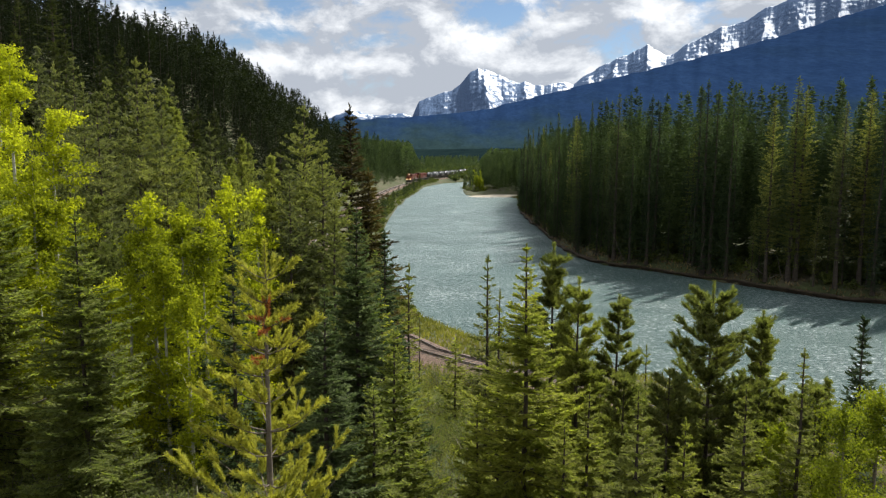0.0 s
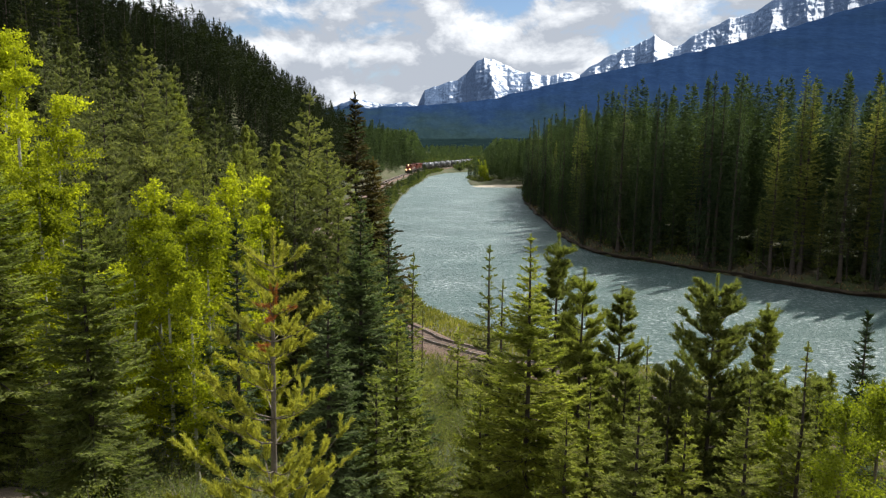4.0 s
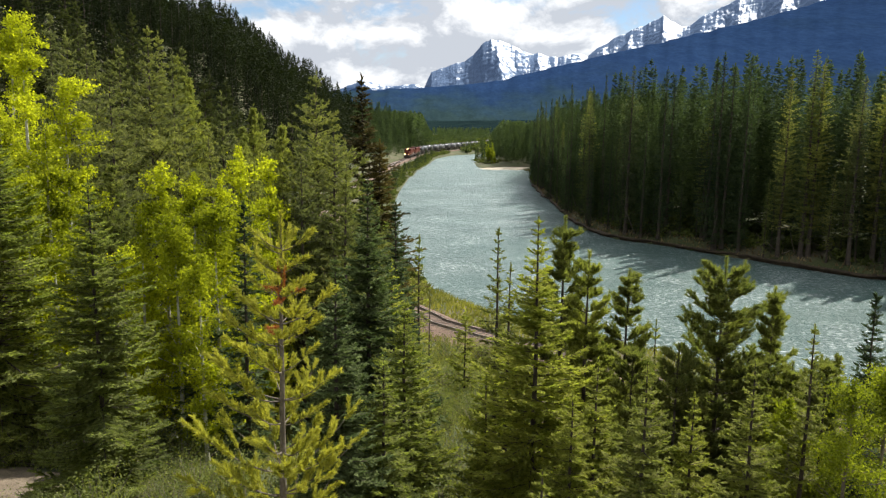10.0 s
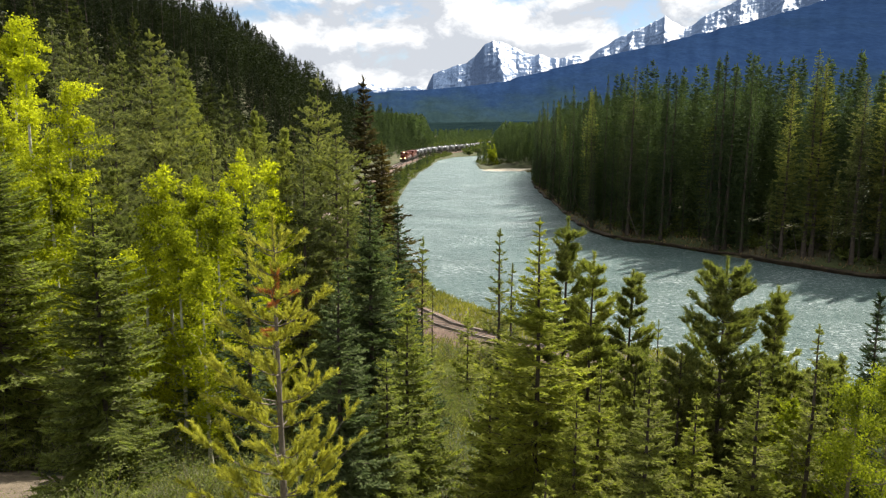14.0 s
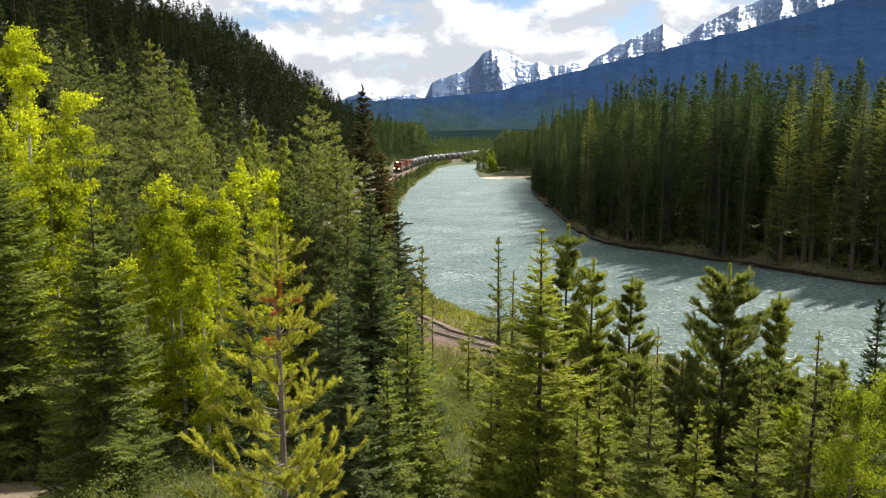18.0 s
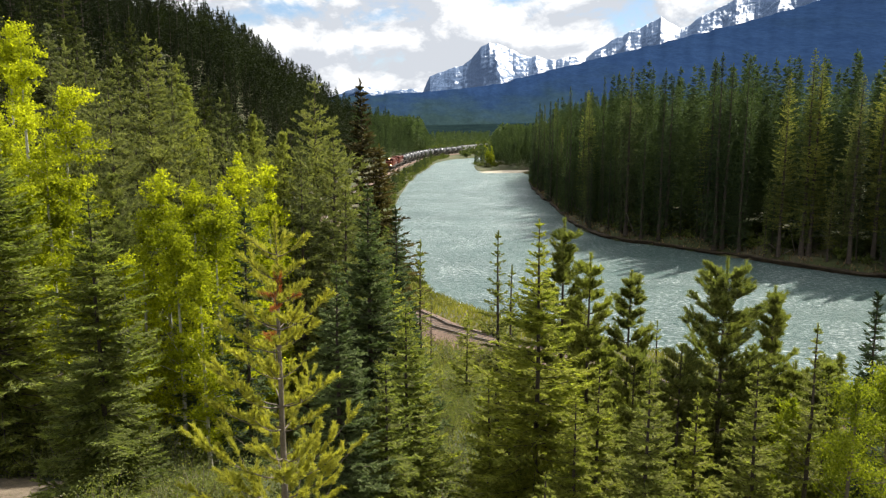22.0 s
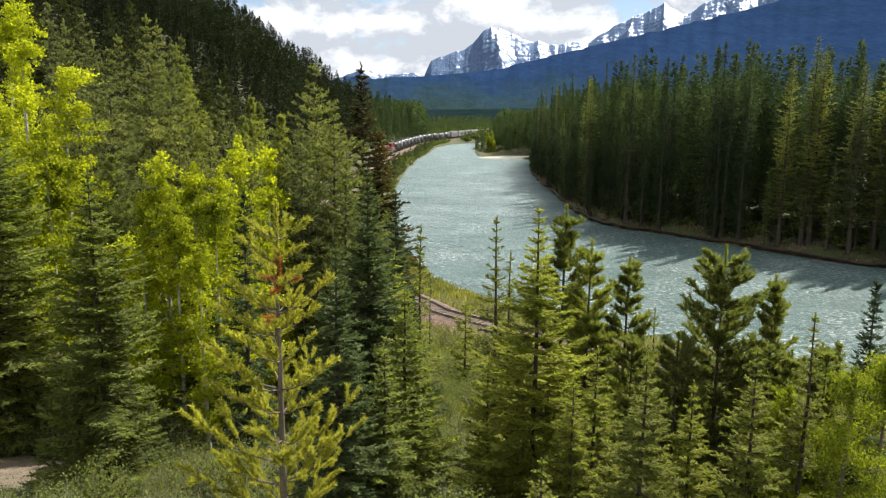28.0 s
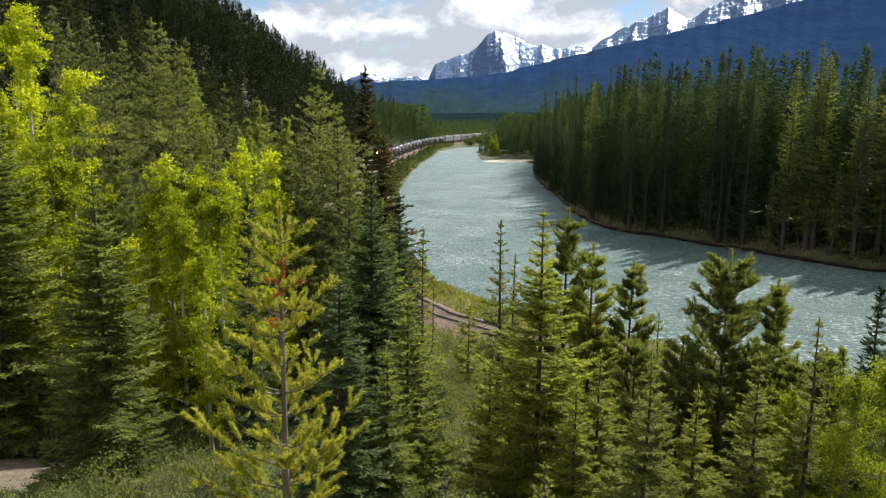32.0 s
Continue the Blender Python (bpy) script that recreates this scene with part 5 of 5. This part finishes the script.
def tank_car():
    root = tagged(new("tank_car"), "dark grey railway tank car with a dull sheen", "railway car", "freight train")
    bm = tube_bm(1.52, 9.8, "X", (0, 0, 2.72), 28)
    for x in (-4.9, 4.9):
        bmesh.ops.create_uvsphere(bm, u_segments=28, v_segments=10, radius=1.52, matrix=Matrix.Translation((x, 0, 2.72)) @ Matrix.Diagonal((0.42, 1, 1, 1)))
    for fc in bm.faces:
        fc.smooth = True
    tank = part("tank", bm, M_BLACK, root)
    part("manway", tube_bm(0.55, 0.55, "Z", (0, 0, 4.42), 14), M_BLACK, tank)
    for x in (-1.6, 1.6, -3.6, 3.6):
        bm = tube_bm(1.545, 0.12, "X", (x, 0, 2.72), 28)
        part("band", bm, M_STEEL, tank)
    bm = box_bm(2.4, 1.5, 0.06, (0, 0, 4.28), 0.01)
    part("walkway", bm, M_STEEL, root)
    for x in (-4.8, 4.8):
        part("stub_sill", box_bm(3.0, 2.7, 0.35, (x, 0, 1.15), 0.04), M_STEEL, root)
        part("end_platform", box_bm(0.5, 2.9, 0.12, (x + math.copysign(1.3, x), 0, 1.35), 0.02), M_STEEL, root)
    for y in (-1.42, 1.42):
        bm = tube_bm(0.025, 2.9, "Z", (0.25, y, 2.75), 6)
        tube_bm(0.025, 2.9, "Z", (-0.25, y, 2.75), 6, bm)
        for z in np.arange(1.5, 4.1, 0.4):
            tube_bm(0.02, 0.5, "X", (0, y, z), 6, bm)
        part("ladder", bm, M_STEEL, root)
    for x in (-4.1, 4.1):
        bogie(x, root)
    return root


def hopper_car():
    root = tagged(new("hopper_car"), "pale grey covered hopper car", "railway car", "freight train")
    bm = box_bm(16.0, 3.1, 3.0, (0, 0, 2.75), 0.12)
    body = part("body", bm, M_GREYCAR, root)
    for x in np.arange(-7.2, 7.3, 1.6):
        for y in (-1.58, 1.58):
            part("rib", box_bm(0.1, 0.08, 2.7, (x, y, 2.75), 0.01), M_GREYCAR, body)
    part("roof", box_bm(16.2, 2.6, 0.35, (0, 0, 4.35), 0.15), M_GREYCAR, root)
    for x in (-5.2, -1.7, 1.7, 5.2):
        part("hatch", box_bm(2.2, 0.8, 0.14, (x, 0, 4.6), 0.03), M_GREYCAR, root)
        part("chute", tube_bm(0.5, 0.8, "Z", (x, 0, 0.95), 4, None, 1.3), M_GREYCAR, root)
    part("sill", box_bm(17.0, 0.6, 0.4, (0, 0, 1.15), 0.03), M_STEEL, root)
    for x in (-6.4, 6.4):
        bogie(x, root)
    return root


TRAIN = []      # (thing, metres behind the leading nose)


def train():
    lead = locomotive()
    second = copy_thing(lead, Matrix())
    for o in second.children_recursive:
        if o.name.startswith("headlight"):
            o.data = o.data.copy()
            o.data.materials[0] = M_WINDOW
    tagged(second, "second red diesel locomotive, unlit")
    TRAIN.extend([(lead, 11.0), (second, 33.5)])
    at = 51.5
    tank = tank_car()
    for i in range(13):
        TRAIN.append((tank if i == 0 else copy_thing(tank, Matrix()), at))
        at += 13.3
    at += 2.4
    hop = hopper_car()
    for i in range(14):
        TRAIN.append((hop if i == 0 else copy_thing(hop, Matrix()), at))
        at += 18.2


train()
# where the leading nose is: seconds and metres along the track
def s_of_depth(y):
    """Metres along the track at the depth y in the valley."""
    k = np.searchsorted(TRACK_LINE[:, 1], y)
    return float(TRACK_S[min(k, len(TRACK_S) - 1)])


NOSE = [(t, 614.5 - 5.24 * t) for t in range(0, 33, 2)]


# ---- banks and bushes ----
def bush_meshes(seeds, n, leaf, mat):
    res = []
    for s in seeds:
        (tv, tf), (cv, cf) = bush_arrays(s, 1.0, n, leaf)
        res.append((mesh_of("bush_frame", tv, tf, M_GREYBARK), mesh_of("foliage", cv, cf, mat)))
    return res


def put_bush(meshes, label, group, x, y, size, turn, flat=1.0):
    root = tagged(new("bush"), label, "bush", group)
    part_mesh("bush_frame", meshes[0], root), part_mesh("foliage", meshes[1], root)
    root.matrix_basis = pose(x, y, float(ground_z(x, y)) - 0.05, 0, 0, turn) @ Matrix.Diagonal((size, size, size * flat, 1))


def bushes():
    rng = np.random.default_rng(5)
    near = bush_meshes((1, 2, 3, 4), 2300, 0.045, M_WILLOW)
    fresh = bush_meshes((5, 6), 2300, 0.045, M_ASPEN)
    spots = [(rng.uniform(-14, 26), rng.uniform(7, 60)) for _ in range(60)]
    spots += [(d * math.tan(rng.uniform(-0.05, 0.09)), d) for d in rng.uniform(10, 56, 60)]
    spots += [(d * math.tan(rng.uniform(-0.58, -0.20)), d) for d in rng.uniform(8, 20, 45)]
    spots += [(d * math.tan(rng.uniform(0.05, 0.56)), d) for d in rng.uniform(26, 44, 60)]
    spots += [(-6.8, 18.0), (-5.9, 17.4), (-6.3, 19.4), (-7.4, 20.6), (-5.3, 19.2), (-7.9, 22.5), (-6.0, 21.2), (-9.3, 20.5), (-10.0, 22.0), (-4.6, 17.6), (-11.8, 24.5), (-8.9, 24.5)]
    for s in np.arange(0, 1, 0.028):       # beside the track, on the road side
        at = 70 + s * 90
        x0, y0 = np.interp(at, TRACK_S, TRACK_LINE[:, 0]), np.interp(at, TRACK_S, TRACK_LINE[:, 1])
        if x0 > 5.5:
            spots.append((x0 - 4.4 + rng.uniform(-1, 1), y0 - 4.0 + rng.uniform(-1, 1)))
    for x, y in spots:
        if off_line(x, y, LEFT_BANK) < 13.5 or math.hypot(x, y) < 7 or math.hypot((x + 11.4) / 2.5, (y - 18.4) / 4.2) < 1:
            continue
        pool = near if rng.random() < 0.93 or y < 14 or abs(x) < 0.1 * y else fresh
        put_bush(pool[rng.integers(len(pool))], "leafy green willow bush on the slope", "slope bushes", x, y, rng.uniform(0.5, 1.1) * (0.6 + y / 40), rng.uniform(0, 360), rng.uniform(0.7, 1.15))
    for x, y, size in ((-12.9, 22.6, 1.5), (-11.7, 22.9, 1.7), (-10.6, 22.0, 1.4), (-14.0, 22.0, 1.6), (-9.6, 22.8, 1.3)):
        put_bush(near[rng.integers(4)], "broad leafy willow bush above the bare earth", "slope bushes", x, y, size, rng.uniform(0, 360), 0.9)
    # along the water's edge beside the track
    far = bush_meshes((8, 9), 420, 0.17, M_SHRUB)
    shrub = bush_arrays(12, 1.0, 90, 0.34)[1]
    line = np.array(LEFT_BANK, float)
    shrubs = []
    for yy in np.arange(88, 480, 0.55):
        xs = np.interp(yy, line[5:14, 1], line[5:14, 0]) - rng.uniform(0.6, 6.2)
        shrubs.append((shrub, xs, yy, float(ground_z(xs, yy)), rng.uniform(0.4, 0.85) * (0.8 + yy / 600), rng.uniform(0, 6.3), 1.0))
    wood_mass("bank_shrubs", "low green willow shrubs along the river bank", shrubs, M_SHRUB)
    for yy in np.arange(84, 470, 7.5):
        xb = np.interp(yy, line[5:14, 1], line[5:14, 0])
        put_bush(far[rng.integers(2)], "grey-green willow bush on the river bank", "bank bushes", xb - rng.uniform(1.0, 5.5), yy + rng.uniform(-1.5, 1.5), rng.uniform(0.5, 1.35) * (1 + yy / 500), rng.uniform(0, 360))
    bright = bush_meshes((10, 11), 1100, 0.16, M_SAPLING)
    for x0, y0, s in ((23.5, 372, 2.7), (22.0, 368, 2.8), (26, 374, 2.4), (19.5, 380, 2.2), (29, 385, 2.5), (21, 392, 2.0), (18, 400, 2.4), (32, 380, 2.0)):
        pool = bright if s == 2.7 else far
        put_bush(pool[0], "bright yellow-green willow on the gravel islet" if s == 2.7 else "low willow on the gravel islet", "islet bushes", x0, y0, s, rng.uniform(0, 360), 3.1 if s == 2.7 else 0.8)


bushes()


def dry_grass():
    """Tan dry grass along the far bank, under the spruces."""
    rng = np.random.default_rng(29)
    x, y = rng.uniform(20, 190, 160000), rng.uniform(25, 330, 160000)
    dr = -off_line(x, y, RIGHT_BANK)
    k = (dr > 0.35) & (dr < 3.2) & (np.abs(np.degrees(np.arctan2(x, y))) < 37)
    x, y = x[k], y[k]
    n = len(x)
    way = unit(np.column_stack([rng.normal(size=(n, 2)) * 0.45, np.ones(n)]))
    v, f = blades(np.column_stack([x, y, ground_z(x, y) - 0.02]), way, rng.uniform(0.25, 0.8, n), 0.10 + y * 0.0012, rng)
    tagged(new("dry_grass", mesh_of("dry_grass", v, f, M_DRY)), "tan dry grass along the river bank", "grass", kind="stuff")


def grass():
    """Long grass on the bank below the track and tufts on the slope."""
    rng = np.random.default_rng(23)
    x, y = rng.uniform(-16, 30, 60000), rng.uniform(52, 132, 60000)
    dl = off_line(x, y, LEFT_BANK)
    dt = np.abs(off_line(x, y, TRACK_LINE[::4]))
    k = (dl > 0.3) & (dl < 30) & (dt > 2.3)
    x2, y2 = rng.uniform(-22, 26, 60000), rng.uniform(5, 58, 60000)
    k2 = (off_line(x2, y2, LEFT_BANK) > 14) & (np.abs(np.degrees(np.arctan2(x2, y2))) < 34) & (np.hypot((x2 + 11.4) / 2.3, (y2 - 18.4) / 3.6) > 1)
    x, y = np.concatenate([x[k], x2[k2]]), np.concatenate([y[k], y2[k2]])
    n = len(x)
    base = np.column_stack([x, y, ground_z(x, y) - 0.02])
    way = unit(np.column_stack([rng.normal(size=(n, 2)) * 0.35, np.ones(n)]))
    v, f = blades(base, way, rng.uniform(0.25, 0.75, n) * np.interp(y, [8, 40], [0.35, 1]), 0.012 + y * 0.0018, rng)
    tagged(new("grass", mesh_of("grass", v, f, M_GRASS)), "long yellow-green grass on bank and slope", "grass", kind="stuff")


grass()
dry_grass()


def sleepers():
    """Wooden sleepers: those near the road one by one, the rest as one mass."""
    bm = bmesh.new()
    box_bm(0.23, 2.6, 0.18, (0, 0, -0.255), 0.015, bm)
    me = bpy.data.meshes.new("sleeper")
    bm.to_mesh(me)
    bm.free()
    me.materials.append(M_TIE)
    rng = np.random.default_rng(14)
    a, b = s_of_depth(45), s_of_depth(45) + 150
    for s in np.arange(a, b, 0.56):
        x, y, ang = track_at(s)
        ob = part_mesh("sleeper", me, track)
        ob.matrix_basis = pose(x, y, RAIL_Z + 0.012 * rng.normal(), 0, 0, ang + rng.normal() * 1.2)
    pieces = []
    fs = np.array([[0, 1, 2, 3], [4, 5, 6, 7], [0, 1, 5, 4], [1, 2, 6, 5], [2, 3, 7, 6], [3, 0, 4, 7]])
    c = np.array([(-0.115, -1.3, -0.17), (0.115, -1.3, -0.17), (0.115, 1.3, -0.17), (-0.115, 1.3, -0.17), (-0.115, -1.3, -0.34), (0.115, -1.3, -0.34), (0.115, 1.3, -0.34), (-0.115, 1.3, -0.34)])
    for s in np.arange(b, min(b + 520, TRACK_S[-1] - 5), 0.56):
        x, y, ang = track_at(s)
        co, si = math.cos(math.radians(ang)), math.sin(math.radians(ang))
        pieces.append((np.column_stack([c[:, 0] * co - c[:, 1] * si + x, c[:, 0] * si + c[:, 1] * co + y, c[:, 2] + RAIL_Z]), fs))
    v, f = joined(pieces)
    tagged(part_mesh("sleeper_row", mesh_of("sleeper_row", v, f, M_TIE), track), kind="stuff")


def logs():
    """Fallen and leaning dead trunks on the far bank."""
    rng = np.random.default_rng(33)
    for i in range(11):
        k = rng.integers(4, 11)
        a, b = np.array(RIGHT_BANK[k], float), np.array(RIGHT_BANK[k + 1], float)
        p = a + (b - a) * rng.random()
        out = np.array([b[1] - a[1], -(b[0] - a[0])])
        out /= np.linalg.norm(out)
        p = p + out * rng.uniform(0.8, 3.0)
        stem, _ = trunk_of(rng.uniform(3, 8), rng.uniform(0.06, 0.12), rng, 0.01, 6, 5)
        root = tagged(new("fallen_trunk", mesh_of("fallen_trunk", *stem, M_GREYBARK)), "grey dead trunk leaning over the far river bank", "dead tree", "fallen trunks")
        root.matrix_basis = pose(p[0], p[1], float(ground_z(p[0], p[1])) - 0.05, 0, rng.uniform(18, 80), math.degrees(math.atan2(-out[1], -out[0])) + rng.uniform(-70, 70))


def bank_edge():
    """The eroded dark edge of the far bank, with an overhanging lip of turf."""
    rng = np.random.default_rng(61)
    line, _ = smooth_line(RIGHT_BANK[1:13], 0.7)
    d = np.gradient(line, axis=0)
    d /= np.linalg.norm(d, axis=1, keepdims=True)
    inland = np.column_stack([d[:, 1], -d[:, 0]])
    n = len(line)
    wob = np.convolve(rng.normal(size=n + 6), np.ones(7) / 7, "valid")[:n] * 1.1
    wob2 = np.convolve(rng.normal(size=n + 2), np.ones(3) / 3, "valid")[:n]
    lip = 0.50 + 0.16 * wob + 0.06 * wob2
    rows = [(0.55 + wob * 0.5, np.full(n, -0.5)), (0.50 + wob * 0.5, 0.15 + 0 * wob), (0.22 + wob * 0.5 + 0.1 * wob2, lip - 0.10), (0.10 + wob * 0.5 + 0.1 * wob2, lip),
            (0.55 + wob * 0.5, lip + 0.10), (1.6 + wob * 0.5, np.full(n, 0.55))]
    v = np.concatenate([np.column_stack([line + inland * np.reshape(o, (-1, 1)), z]) for o, z in rows])
    i = np.arange(n - 1)
    f = np.concatenate([np.stack([k * n + i, k * n + i + 1, (k + 1) * n + i + 1, (k + 1) * n + i], 1) for k in range(len(rows) - 1)])
    tagged(new("bank_edge", mesh_of("bank_edge", v, f, M_SOIL, smooth=True)), "dark eroded soil edge of the far river bank", "river bank", kind="structure")


M_SOIL = surface("dark_soil", [(0.3, (0.030, 0.022, 0.014)), (0.7, (0.085, 0.062, 0.038))], 0.7, 7, 0.95, 0.8, 0.08)
M_DIRT = surface("bare_earth", [(0.3, (0.105, 0.080, 0.052)), (0.7, (0.21, 0.165, 0.115))], 0.9, 9, 0.95, 0.9, 0.08)


def gravel_bar():
    """Pale gravel spit at the upstream tip of the wood."""
    n, rings = 44, 8
    a, j = np.meshgrid(np.arange(n) * 2 * math.pi / n, np.arange(rings + 1) / rings)
    r = j * (1 + 0.16 * np.sin(2 * a + 0.6) + 0.09 * np.sin(5 * a))
    x, y = 28.5 + 11.5 * r * np.cos(a), 339.5 + 6.0 * r * np.sin(a)
    z = np.maximum(ground_z(x, y), 0.10) + 0.22 * (1 - j ** 2) - 0.22 * (j > 0.99)
    i = np.arange(n)
    f = np.concatenate([np.stack([k * n + i, k * n + (i + 1) % n, (k + 1) * n + (i + 1) % n, (k + 1) * n + i], 1) for k in range(rings)])
    v = np.column_stack([x.ravel(), y.ravel(), z.ravel()])
    tagged(new("gravel_bar", mesh_of("gravel_bar", v, f, M_GRAVEL, smooth=True)), "pale river gravel spit at the water's edge", "gravel bar", kind="structure")


def dirt_patch():
    """Bare gravelly earth on the slope."""
    n, rings = 40, 9
    v, cx, cy = [], -11.6, 18.9
    for j in range(rings + 1):
        for i in range(n):
            a = i * 2 * math.pi / n
            r = j / rings * (1 + 0.22 * math.sin(3 * a + 1) + 0.10 * math.sin(7 * a))
            x, y = cx + 2.2 * r * math.cos(a), cy + 3.2 * r * math.sin(a)
            v.append((x, y, 0))
    v = np.array(v)
    v[:, 2] = ground_z(v[:, 0], v[:, 1]) + 0.045
    v[-n:, 2] -= 0.10
    f = [[j * n + i, j * n + (i + 1) % n, (j + 1) * n + (i + 1) % n, (j + 1) * n + i] for j in range(rings) for i in range(n)]
    tagged(new("dirt_patch", mesh_of("dirt_patch", v, f, M_DIRT, smooth=True)), "bare pale gravelly earth on the slope", "ground", kind="structure")


logs()
bank_edge()
gravel_bar()
dirt_patch()
sleepers()


# ---- what moves: the train along its track, young trees in the wind ----
def motions():
    for thing, behind in TRAIN:
        rows = []
        for t, nose in NOSE:
            x, y, a = track_at(nose + behind)
            rows.append((t, pose(x, y, RAIL_Z, 0, 0, a + 180)))
        walk(thing, rows)
    for k, t in enumerate(SWAYING):
        base = t.matrix_basis.copy()
        size = 0.9 if t["label"].startswith("yellowing") else 0.28
        gust = [(i * 1.0, size * (math.sin(i * 0.55 + k) * 0.6 + math.sin(i * 1.3 + 2.1 * k) * 0.4)) for i in range(33)]
        if t["label"].startswith("yellowing"):
            gust = [(0, 0.0), (3, -0.35), (6, -0.85), (9, -0.70), (11, -0.40), (13, 0.95), (15, 0.6), (17, 0.45), (20, 0.25), (23, 0.15), (26, 0.3), (28, 0.05), (30, 0.1), (32, 0.0)]
        walk(t, [(s, base @ pose(0, 0, 0, 0, -a, 0)) for s, a in gust])


motions()
